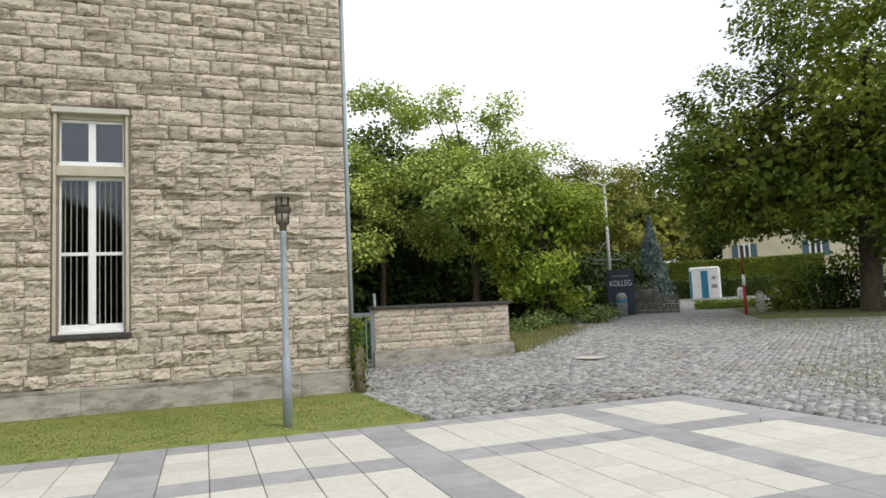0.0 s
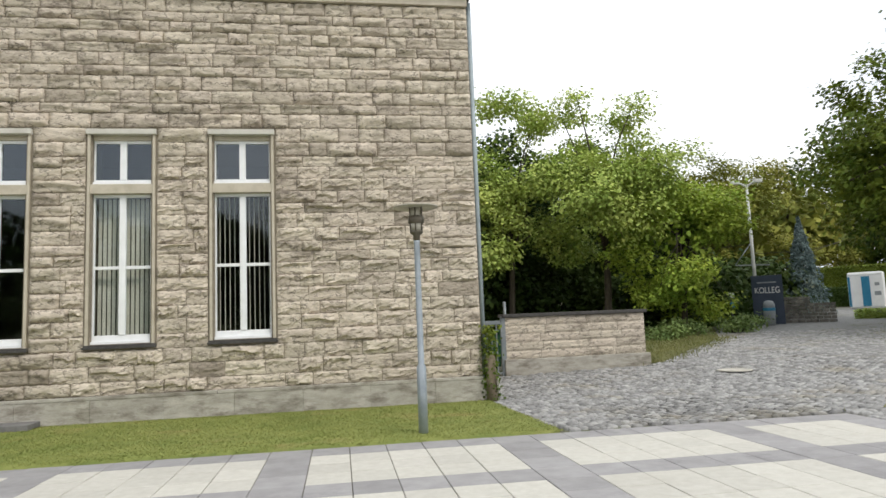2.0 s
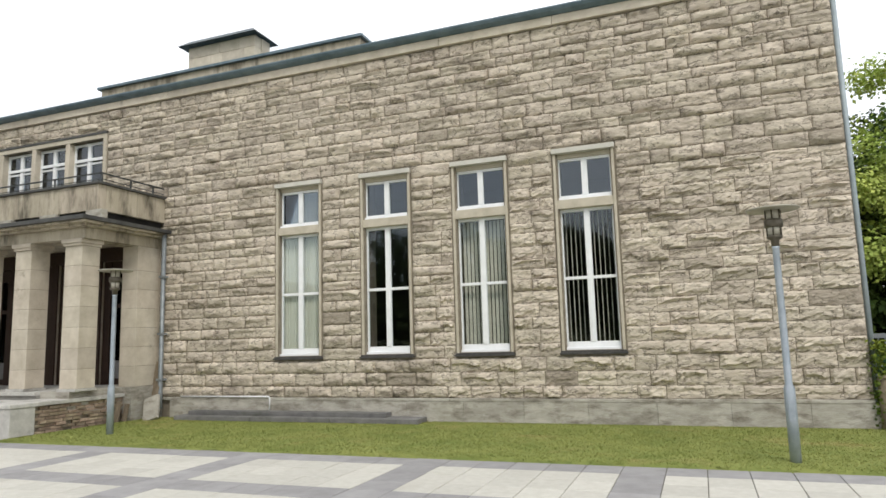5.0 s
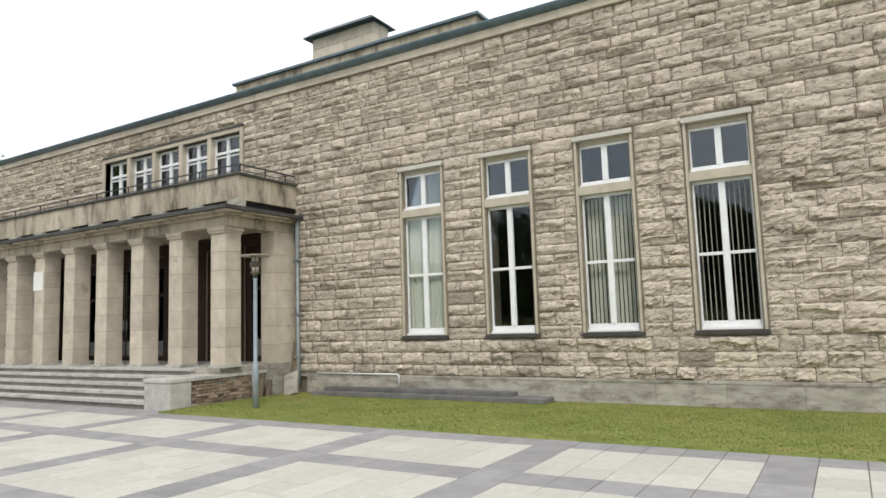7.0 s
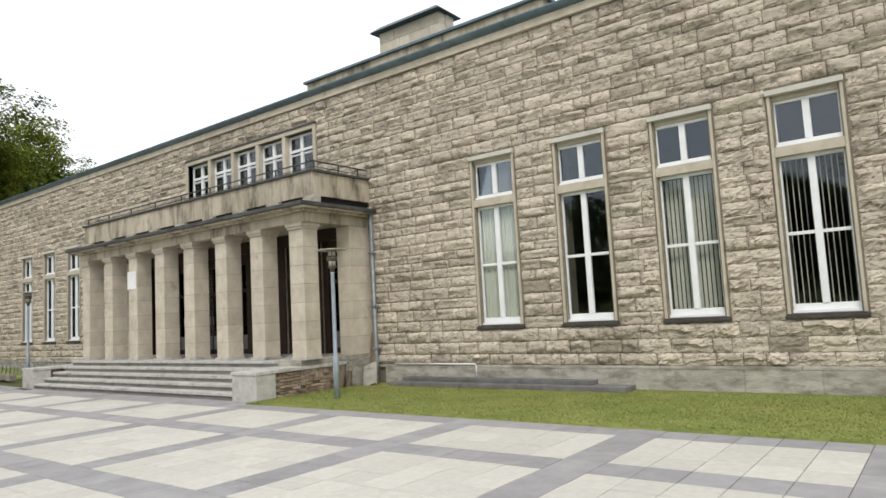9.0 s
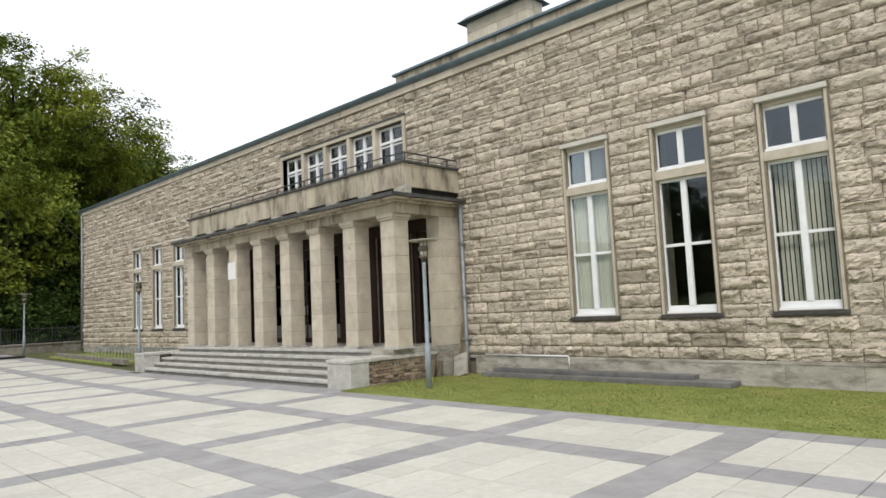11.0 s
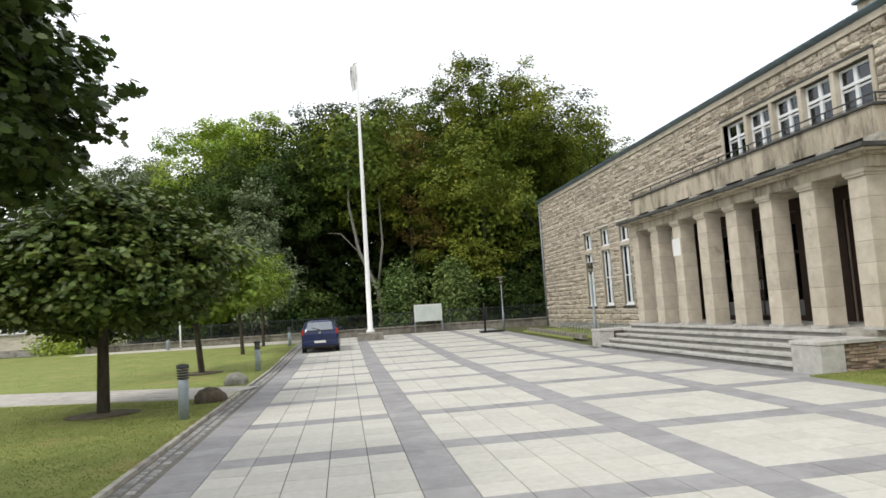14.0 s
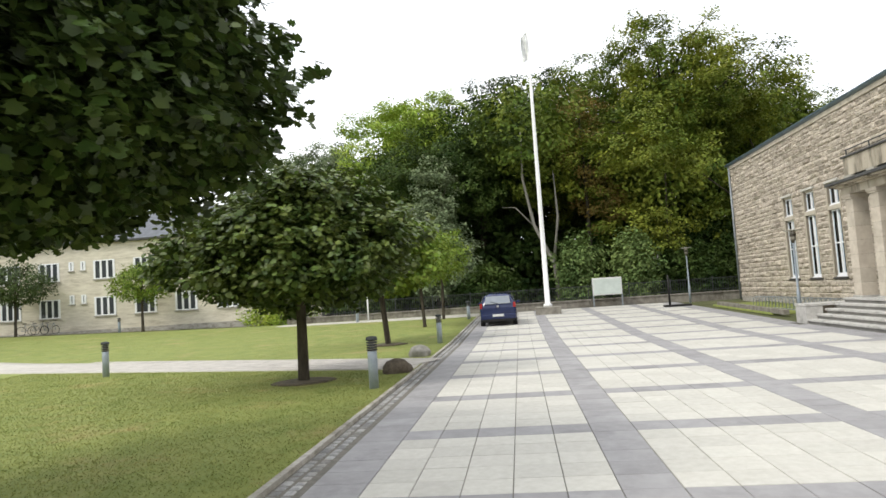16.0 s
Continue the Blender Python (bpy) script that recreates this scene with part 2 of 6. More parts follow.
# brownish rough grass, darkened to carry the shade of the trees
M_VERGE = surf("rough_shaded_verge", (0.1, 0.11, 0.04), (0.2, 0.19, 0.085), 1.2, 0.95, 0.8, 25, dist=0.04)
M_WEED = surf("sett_weed", (0.12, 0.14, 0.04), (0.24, 0.24, 0.09), 1.3, 0.8, 0.0, 10, "island", 0.2, leaf=True)
M_BLADE = surf("grass_blade", (0.2, 0.24, 0.065), (0.33, 0.345, 0.115), 0.9, 0.8, 0.0, 10, "island", 0.1, (0.46, 0.38, 0.17), 0.5, 0.62, leaf=True)
M_GROUND = surf("rough_earth_and_weeds", (0.06, 0.075, 0.025), (0.13, 0.13, 0.06), 0.8, 0.95, 0.6, 12, dist=0.05)
M_PATH = surf("pale_paving_path", (0.42, 0.4, 0.35), (0.53, 0.505, 0.45), 4.0, 0.9, 0.3, 30)
M_PAVER = surf("pale_pinkish_paver", (0.4, 0.375, 0.34), (0.52, 0.49, 0.45), 5.0, 0.9, 0.3, 40, "island", 0.08)
M_BARK = surf("grey_brown_bark", (0.035, 0.028, 0.02), (0.09, 0.075, 0.055), 9.0, 0.95, 0.8, 18, stretch=(1, 1, 0.25))
M_BARK_PALE = surf("pale_beech_bark", (0.16, 0.15, 0.13), (0.28, 0.265, 0.23), 5.0, 0.9, 0.4, 18, stretch=(1, 1, 0.25))
M_MAPLE = surf("dark_maple_leaf", (0.03, 0.054, 0.012), (0.08, 0.118, 0.026), 2.5, 0.4, 0.0, 10, "island", 0.35, leaf=True, shine=0.3)
M_MAPLE_MID = surf("mid_green_maple_leaf", (0.045, 0.08, 0.016), (0.14, 0.18, 0.04), 2.0, 0.42, 0.0, 10, "island", 0.35, leaf=True, shine=0.28)
M_MAPLE_LIGHT = surf("light_maple_leaf", (0.13, 0.2, 0.03), (0.22, 0.29, 0.045), 2.0, 0.5, 0.0, 10, "island", 0.35, leaf=True)
M_LEAF_GREEN = surf("fresh_green_leaf", (0.24, 0.34, 0.065), (0.5, 0.57, 0.16), 0.35, 0.55, 0.0, 10, "island", 0.25, leaf=True)
# also fills woodland crowns, where its dark green stands for shade
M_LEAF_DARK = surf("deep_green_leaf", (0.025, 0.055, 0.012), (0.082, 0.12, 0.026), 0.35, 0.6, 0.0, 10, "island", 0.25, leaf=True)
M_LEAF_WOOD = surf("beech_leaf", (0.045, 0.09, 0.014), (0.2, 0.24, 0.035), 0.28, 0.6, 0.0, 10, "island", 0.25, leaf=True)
# lighter copy of the beech leaf for one tree, sunshine put into the colour
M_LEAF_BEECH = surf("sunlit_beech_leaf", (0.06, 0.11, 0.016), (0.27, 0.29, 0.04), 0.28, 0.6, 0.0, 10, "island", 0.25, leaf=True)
M_LEAF_YELLOW = surf("yellow_green_leaf", (0.19, 0.3, 0.04), (0.41, 0.49, 0.08), 0.35, 0.6, 0.0, 10, "island", 0.25, leaf=True)
M_LEAF_HAZY = surf("grey_green_leaf", (0.15, 0.2, 0.1), (0.25, 0.3, 0.17), 0.4, 0.7, 0.0, 10, "island", 0.3, leaf=True)
M_LEAF_BIG = surf("broad_tree_leaf", (0.055, 0.1, 0.016), (0.25, 0.3, 0.045), 0.3, 0.55, 0.0, 10, "island", 0.3, leaf=True)
M_LEAF_SHRUB = surf("pale_shrub_leaf", (0.1, 0.16, 0.05), (0.21, 0.28, 0.09), 0.5, 0.6, 0.0, 10, "island", 0.3, leaf=True)
M_LEAF_OLIVE = surf("olive_slope_leaf", (0.13, 0.165, 0.03), (0.33, 0.32, 0.065), 0.22, 0.6, 0.0, 10, "island", 0.25, leaf=True)
M_LEAF_RUST = surf("rusty_leaf", (0.12, 0.11, 0.025), (0.26, 0.18, 0.05), 0.5, 0.6, 0.0, 10, "island", 0.3, leaf=True)
M_SPRUCE = surf("blue_spruce_needle", (0.1, 0.15, 0.145), (0.2, 0.26, 0.26), 1.0, 0.7, 0.0, 10, "island", 0.35, leaf=True)
M_CARBLUE = surf("dark_blue_car_paint", (0.006, 0.013, 0.06), (0.008, 0.017, 0.075), 3.0, 0.2, 0.0, spec=0.6)
M_CARGLASS = surf("tinted_car_glass", (0.05, 0.055, 0.06), (0.07, 0.075, 0.08), 2.0, 0.06, 0.0, spec=1.0)
M_REARGLASS = surf("sky_mirroring_car_glass", (0.24, 0.26, 0.28), (0.3, 0.32, 0.34), 2.0, 0.08, 0.0, metal=0.7, spec=1.0)
M_TYRE = surf("black_rubber", (0.012, 0.012, 0.012), (0.022, 0.022, 0.022), 9.0, 0.85, 0.1, 30)
M_RIM = surf("silver_rim", (0.4, 0.4, 0.41), (0.5, 0.5, 0.51), 5.0, 0.35, 0.0, metal=0.7)
M_TAIL = surf("red_lamp_lens", (0.3, 0.012, 0.012), (0.36, 0.02, 0.015), 5.0, 0.2, 0.0, spec=0.6)
M_PLATE = surf("white_plate", (0.6, 0.6, 0.58), (0.68, 0.68, 0.66), 5.0, 0.5, 0.0)
M_POLEWHITE = surf("white_flagpole_paint", (0.78, 0.78, 0.77), (0.86, 0.86, 0.85), 2.0, 0.4, 0.03, 20)
M_FLAG = surf("washed_pale_cloth", (0.55, 0.56, 0.55), (0.75, 0.76, 0.75), 3.0, 0.85, 0.1, 30)
M_CONC = surf("grey_brown_concrete", (0.17, 0.155, 0.13), (0.3, 0.28, 0.24), 3.0, 0.92, 0.4, 30, "object", 0.1, (0.1, 0.09, 0.07), 1.0, 0.6)
M_RUBBLE = surf("dark_rubble_stone", (0.1, 0.095, 0.085), (0.25, 0.235, 0.2), 5.0, 0.92, 0.6, 25, "object", 0.25)
M_BRICK = surf("crumbling_brown_brick", (0.23, 0.17, 0.12), (0.4, 0.32, 0.24), 7.0, 0.95, 0.7, 30, "object", 0.3, (0.4, 0.37, 0.31), 2.0, 0.63)
M_FENCE = surf("dark_painted_steel", (0.03, 0.035, 0.035), (0.06, 0.065, 0.065), 5.0, 0.6, 0.05, 30)
M_BOARD = surf("pale_notice_board", (0.5, 0.56, 0.52), (0.6, 0.66, 0.62), 2.0, 0.35, 0.02, 20)
M_SIGNBLUE = surf("dark_blue_sign_panel", (0.03, 0.045, 0.07), (0.045, 0.06, 0.09), 2.0, 0.45, 0.02, 20)
M_TEXT = surf("white_lettering", (0.75, 0.75, 0.74), (0.8, 0.8, 0.79), 5.0, 0.5, 0.0)
M_TEAL = surf("teal_blue_plastic", (0.03, 0.18, 0.3), (0.04, 0.22, 0.36), 3.0, 0.4, 0.02, 20)
M_GREYPLASTIC = surf("grey_plastic", (0.24, 0.26, 0.27), (0.33, 0.35, 0.36), 3.0, 0.5, 0.03, 20)
M_REDPAINT = surf("faded_red_paint", (0.3, 0.035, 0.025), (0.4, 0.06, 0.045), 3.0, 0.5, 0.03, 20)
M_HOUSE = surf("cream_house_plaster", (0.55, 0.5, 0.34), (0.64, 0.59, 0.42), 1.0, 0.9, 0.1, 30)
M_HALLWEST = surf("pale_coursed_limestone", (0.56, 0.51, 0.41), (0.7, 0.65, 0.54), 2.0, 0.9, 0.5, 6.0, dark=(0.42, 0.375, 0.29), dscale=1.2, dcut=0.6, stretch=(0.5, 0.5, 3.0), dist=0.05)
M_SLATE = surf("grey_slate_roof", (0.08, 0.09, 0.1), (0.15, 0.16, 0.18), 3.0, 0.6, 0.3, 12)
M_ROCK_BROWN = surf("brown_boulder", (0.07, 0.055, 0.04), (0.17, 0.14, 0.105), 6.0, 0.95, 0.7, 25)
M_ROCK_GREY = surf("grey_boulder", (0.22, 0.21, 0.18), (0.36, 0.345, 0.3), 6.0, 0.95, 0.6, 25)
M_GREENBIN = surf("green_bin_plastic", (0.02, 0.07, 0.035), (0.03, 0.1, 0.05), 3.0, 0.45, 0.02, 20)
M_TIMBER = surf("weathered_timber", (0.14, 0.11, 0.075), (0.27, 0.22, 0.16), 6.0, 0.9, 0.5, 25, stretch=(1, 1, 0.2))
M_SOIL = surf("bare_soil_ring", (0.09, 0.075, 0.05), (0.16, 0.135, 0.09), 4.0, 0.95, 0.5, 30)


def mesh_of(name, bm, *mats):
    me = bpy.data.meshes.new(name)
    bm.normal_update()
    bm.to_mesh(me)
    bm.free()
    for m in mats:
        me.materials.append(m)
    return me


def part(name, bm, material, parent=None, label=""):
    """One mesh object under a thing or under a part; bm may be a mesh that is already made."""
    me = bm if isinstance(bm, bpy.types.Mesh) else mesh_of(name, bm, material)
    ob = new(name, me)
    if parent:
        ob.parent = parent
    return tagged(ob, label)


def thing(name, label, category, group="", kind="", at=(0, 0, 0), rz=0):
    ob = new(name)
    ob.empty_display_size = 0.2
    ob.matrix_world = pose(*at, 0, 0, rz)
    return tagged(ob, label, category, group, kind)


def bx(bm, a, b, bevel=0.0):
    """A box from corner a to corner b."""
    m = Matrix.Translation([(p + q) / 2 for p, q in zip(a, b)]) @ Matrix.Diagonal([abs(q - p) for p, q in zip(a, b)] + [1])
    r = bmesh.ops.create_cube(bm, size=1, matrix=m)
    if bevel:
        e = list({e for v in r["verts"] for e in v.link_edges})
        bmesh.ops.bevel(bm, geom=e, offset=bevel, segments=2, affect="EDGES", profile=0.6)
    return bm


def box(a, b, bevel=0.0):
    return bx(bmesh.new(), a, b, bevel)


def boxes(items, bevel=0.0):
    bm = bmesh.new()
    for a, b in items:
        bx(bm, a, b, bevel)
    return bm


def lathe(profile, n=16, bm=None, at=(0, 0, 0)):
    """A turned body from (radius, height) pairs."""
    bm = bm or bmesh.new()
    rings = []
    for r, z in profile:
        rings.append([bm.verts.new((at[0] + r * math.cos(2 * math.pi * k / n), at[1] + r * math.sin(2 * math.pi * k / n), at[2] + z)) for k in range(n)])
    for p, q in zip(rings, rings[1:]):
        for k in range(n):
            bm.faces.new((p[k], p[(k + 1) % n], q[(k + 1) % n], q[k]))
    bm.faces.new(list(reversed(rings[0])))
    bm.faces.new(rings[-1])
    for f in bm.faces:
        f.smooth = len(f.verts) == 4 and n > 8
    return bm


def tube(points, radii, n=8, bm=None):
    """A tapered tube along points."""
    bm = bm or bmesh.new()
    pts = [Vector(p) for p in points]
    rings = []
    for i, p in enumerate(pts):
        d = (pts[min(i + 1, len(pts) - 1)] - pts[max(i - 1, 0)]).normalized()
        u = d.orthogonal().normalized()
        if rings:
            u = (last - d * last.dot(d)).normalized()
        last = u
        v = d.cross(u)
        rings.append([bm.verts.new(p + radii[i] * (u * math.cos(2 * math.pi * k / n) + v * math.sin(2 * math.pi * k / n))) for k in range(n)])
    for p, q in zip(rings, rings[1:]):
        for k in range(n):
            bm.faces.new((p[k], p[(k + 1) % n], q[(k + 1) % n], q[k])).smooth = True
    bm.faces.new(list(reversed(rings[0])))
    bm.faces.new(rings[-1])
    return bm


def array_mesh(name, verts, faces, material):
    """A mesh from numpy arrays; all faces have the same number of corners."""
    me = bpy.data.meshes.new(name)
    verts, faces = np.asarray(verts, np.float32), np.asarray(faces, np.int32)
    me.vertices.add(len(verts))
    me.vertices.foreach_set("co", verts.ravel())
    k = faces.shape[1]
    me.loops.add(faces.size)
    me.loops.foreach_set("vertex_index", faces.ravel())
    me.polygons.add(len(faces))
    me.polygons.foreach_set("loop_start", np.arange(0, faces.size, k, dtype=np.int32))
    me.update(calc_edges=True)
    me.materials.append(material)
    return me


def terrain(x, y):
    """Height of the ground: level round the square, rising towards the gate, the woods and the far lawn."""
    x, y = np.asarray(x, float), np.asarray(y, float)
    s = 0.58 * x + 0.81 * y
    rise = 0.037 * np.clip(s - 14, 0, 60) * (x > -3) * np.clip((x + 3) / 6, 0, 1)
    rise = rise + 0.018 * np.clip(-24 - x, 0, 60) + 0.02 * np.clip(-20 - y, 0, 60) * (x < 0)
    far = np.hypot(x, y)
    return rise + 0.06 * np.clip(far - 110, 0, 500) * ((x < -40) | (y > 30))


def ground_z(x, y):
    return float(terrain(x, y))


def patch(name, quad, nu, nv, off, material):
    """A sheet that follows the ground between four corners."""
    q = np.array(quad, float)
    nu, nv = nu + 2, nv + 2                       # a doubled rim is folded down into the ground
    u, v = np.meshgrid(np.clip((np.arange(nu + 1) - 1) / (nu - 2), 0, 1), np.clip((np.arange(nv + 1) - 1) / (nv - 2), 0, 1), indexing="ij")
    p = (q[0] * ((1 - u) * (1 - v))[..., None] + q[1] * (u * (1 - v))[..., None] + q[2] * (u * v)[..., None] + q[3] * ((1 - u) * v)[..., None])
    z = terrain(p[..., 0], p[..., 1]) + off
    z[[0, -1]] -= 0.1
    z[:, [0, -1]] -= 0.1
    verts = np.concatenate([p, z[..., None]], -1).reshape(-1, 3)
    i = np.arange(nu * (nv + 1)).reshape(nu, nv + 1)[:, :-1].ravel()
    faces = np.stack([i, i + nv + 1, i + nv + 2, i + 1], 1)
    me = array_mesh(name, verts, faces, material)
    if me.polygons[len(me.polygons) // 2 + nv // 2].normal.z < 0:
        me.flip_normals()
    return new(name, me)

# ---- ground ----
def rings_axis(fine, step, far):
    a = list(np.arange(-fine, fine + 0.01, step))
    return np.array([-far, -far / 2, -far / 4, -far / 8] + a + [far / 8, far / 4, far / 2, far])


gx, gy = np.meshgrid(rings_axis(96, 3, 1600), rings_axis(96, 3, 1600), indexing="ij")
gz = terrain(gx, gy) - 0.09
gn = gx.shape[1]
gi = (np.arange(gx.shape[0] - 1)[:, None] * gn + np.arange(gn - 1)[None]).ravel()
tagged(new("ground", array_mesh("ground", np.stack([gx, gy, gz], -1).reshape(-1, 3), np.stack([gi, gi + gn, gi + gn + 1, gi + 1], 1), M_GROUND)), "rough ground with weeds reaching to the horizon", "ground", kind="structure")

F = 13.03          # face of the hall
X_EAST, X_WEST, Z_TOP = 2.9, -42.1, 8.05

lawn = tagged(patch("lawn_strip", [(-12.42, 9.09), (3.13, 9.09), (2.98, 13.1), (-12.42, 13.1)], 40, 12, 0.03, M_GRASS), "narrow mown lawn strip along the hall", "lawn", kind="structure")
lawn_sw = tagged(patch("lawn_park", [(-46, -70), (30, -70), (30, -2.62), (-46, -2.62)], 80, 60, 0.03, M_GRASS), "wide mown park lawn beside the paved square", "lawn", kind="structure")
tagged(patch("lawn_corner", [(-38, 10.2), (-29.6, 10.2), (-29.6, 13.0), (-38, 13.0)], 8, 4, 0.03, M_GRASS), "small grass patch beside the bicycle racks", "lawn", kind="structure")
tagged(patch("path", [(-16.7, -2.75), (-19.1, -2.75), (-31.5, -33.0), (-27.9, -33.0)], 4, 40, 0.045, M_PATH), "pale paved path across the lawn", "path", kind="structure")
tagged(patch("path_west", [(-40.6, -2.7), (-43.9, -2.7), (-44.4, -16.0), (-42.8, -16.0)], 4, 12, 0.05, M_PATH), "pale paved path along the fence", "path", kind="structure")
tagged(patch("cobbled_road", [(-3, 9.05), (60, 2), (60, 62), (3.0, 62)], 60, 60, -0.02, M_COBBLEBED), "mossy bed of the cobbled drive", "road", kind="structure")
tagged(patch("cobbled_drive", [(7.58, -20.0), (70, -20.0), (52, 40), (16, 40)], 60, 60, 0.0, M_COBBLEFAR), "distant stretch of the cobbled drive", "road", kind="structure")
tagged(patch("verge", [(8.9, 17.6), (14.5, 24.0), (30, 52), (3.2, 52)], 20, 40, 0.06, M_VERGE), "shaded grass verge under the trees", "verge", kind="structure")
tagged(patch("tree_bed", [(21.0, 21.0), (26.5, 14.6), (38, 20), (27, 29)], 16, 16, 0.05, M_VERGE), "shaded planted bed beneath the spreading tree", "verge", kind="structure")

# ---- the hall ----
hall = thing("assembly_hall", "long hall of rock-faced tan limestone with tall white windows", "building", at=(0, 0, 0))
WIN_X = [-1.645, -3.82, -6.0, -8.22, -29.45, -31.75, -34.1]
WIN = [(x - 0.52, x + 0.52, 1.42, 5.36) for x in WIN_X]
BAND = (-20.75, -14.3, 6.08, 7.32)
DOOR_X = [-22.8 + 1.558 * k for k in range(7)]
DOORS = [(x - 0.66, x + 0.66, 0.8, 3.95) for x in DOOR_X]
HOLES = WIN + [BAND] + DOORS


def wall_cells(x0, x1, z0, z1, y0, y1, holes):
    """A wall of real thickness with openings that go through it."""
    xs = sorted({x0, x1, *(h[0] for h in holes), *(h[1] for h in holes)})
    bm = bmesh.new()
    for a, b in zip(xs, xs[1:]):
        mid, z = (a + b) / 2, z0
        for h in sorted((h for h in holes if h[0] < mid < h[1]), key=lambda h: h[2]):
            bx(bm, (a, y0, z), (b, y1, h[2]))
            z = h[3]
        bx(bm, (a, y0, z), (b, y1, z1))
    return bm


south = part("south_wall", wall_cells(X_WEST, X_EAST, 0.0, 8.3, F + 0.008, F + 0.55, HOLES), M_MORTAR, hall, "rock-faced coursed limestone wall")
part("side_wall", boxes([((X_EAST - 0.5, F + 0.55, 0), (X_EAST, 27, 8.3)), ((X_WEST, F + 0.55, 0), (X_WEST + 0.5, 27, 8.3)), ((X_WEST, 27, 0), (X_EAST, 27.5, 8.3))]), M_ASHLAR, hall)
part("roof", boxes([((X_WEST - 0.1, F - 0.02, 8.3), (X_EAST + 0.1, 27.6, 8.385))]), M_LEAD, hall, "low dark metal roof")
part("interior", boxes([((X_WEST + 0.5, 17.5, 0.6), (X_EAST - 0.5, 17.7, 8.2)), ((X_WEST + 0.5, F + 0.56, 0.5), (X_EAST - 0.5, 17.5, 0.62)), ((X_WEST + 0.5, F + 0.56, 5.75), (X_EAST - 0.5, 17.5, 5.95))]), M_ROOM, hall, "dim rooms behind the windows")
for k in range(18):
    a, b = X_WEST + k * 2.5, X_WEST + (k + 1) * 2.5
    part("cornice_block", box((a + 0.004, F - 0.1, 8.05), (b - 0.004, F + 0.08, 8.24), 0.01), M_ASHLAR, hall)
    if not -24.6 < (a + b) / 2 < -12.0:
        part("plinth_block", box((a + 0.003, F - 0.068, 0.435), (b - 0.003, F + 0.1, 0.5), 0.012), M_PLINTH, hall)
        for c in (a, a + 1.25):
            part("plinth_block", box((c + 0.3, F - 0.062, -0.3), (c + 1.546, F + 0.1, 0.433), 0.005), M_PLINTH, hall)
part("plinth_block", box((-12.26, F - 0.06, -0.3), (-12.1, F + 0.1, 0.5), 0.006), M_PLINTH, hall)
gut = bmesh.new()
prof = [(-0.02, 8.24), (-0.12, 8.25), (-0.22, 8.29), (-0.26, 8.34), (-0.26, 8.37), (-0.02, 8.39)]
ends = [[gut.verts.new((x, F + dy, z)) for dy, z in prof] for x in (X_WEST - 0.2, X_EAST + 0.2)]
for k in range(len(prof)):
    gut.faces.new((ends[0][k], ends[1][k], ends[1][(k + 1) % len(prof)], ends[0][(k + 1) % len(prof)]))
gut.faces.new(ends[0]), gut.faces.new(list(reversed(ends[1])))
bmesh.ops.recalc_face_normals(gut, faces=gut.faces)
part("gutter", gut, M_GUTTER, hall, "green-patinated copper gutter")
part("drainpipe", tube([(X_EAST + 0.06, F + 0.1, 8.2), (X_EAST + 0.06, F + 0.1, 0.3)], [0.05, 0.05], 10), M_PIPE_BLUE, hall, "pale blue drainpipe")
part("drainpipe", tube([(X_WEST + 0.12, F - 0.1, 8.2), (X_WEST + 0.12, F - 0.1, 0.3)], [0.06, 0.06], 10), M_ZINC, hall, "grey zinc drainpipe")
part("drainpipe", tube([(-12.03, F - 0.14, 4.5), (-12.03, F - 0.14, 0.75), (-11.92, F - 0.25, 0.25)], [0.055, 0.055, 0.055], 10), M_ZINC, hall, "grey zinc drainpipe")
for x in (-12.03,):
    for z in (3.4, 2.0, 0.9):
        part("pipe_clip", box((x - 0.08, F - 0.21, z), (x + 0.08, F - 0.02, z + 0.05)), M_ZINC, hall)
# raised roof part and chimney
attic = part("roof_lantern", boxes([((-16.9, 15.2, 8.4), (-7.7, 20, 9.83))]), M_PARAPET, hall, "raised flat roof part of pale stone")
part("attic_coping", boxes([((-17.0, 15.1, 9.83), (-7.6, 20.2, 9.91)), ((-16.95, 15.15, 9.53), (-7.65, 15.2, 9.57))], 0.01), M_GUTTER, attic, "green copper edge")
chim = part("chimney", boxes([((-14.95, 16.9, 9.6), (-12.35, 17.65, 11.56))]), M_ASHLAR, hall, "broad pale stone chimney")
for r in range(5):
    xs = [-14.97, -14.3 + 0.25 * (r % 2), -13.6 - 0.1 * (r % 3), -12.95 + 0.2 * (r % 2), -12.33]
    for xa, xb in zip(xs, xs[1:]):
        part("stone", box((xa + 0.006, 16.86, 9.66 + 0.38 * r), (xb - 0.006, 17.2, 10.03 + 0.38 * r), 0.015), M_ASHLAR, chim)
    part("stone", box((-12.352, 17.205, 9.66 + 0.38 * r), (-12.31, 17.64, 10.03 + 0.38 * r), 0.012), M_ASHLAR, chim)
cap = bmesh.new()
lo = [cap.verts.new(p) for p in ((-15.2, 16.6, 11.56), (-12.15, 16.6, 11.56), (-12.15, 17.9, 11.56), (-15.2, 17.9, 11.56))]
hi = [cap.verts.new(p) for p in ((-14.9, 16.85, 11.78), (-12.4, 16.85, 11.78), (-12.4, 17.65, 11.78), (-14.9, 17.65, 11.78))]
cap.faces.new(list(reversed(lo))), cap.faces.new(hi)
for k in range(4):
    cap.faces.new((lo[k], lo[(k + 1) % 4], hi[(k + 1) % 4], hi[k]))
part("chimney_cap", cap, M_GUTTER_DARK, chim, "dark metal cap")


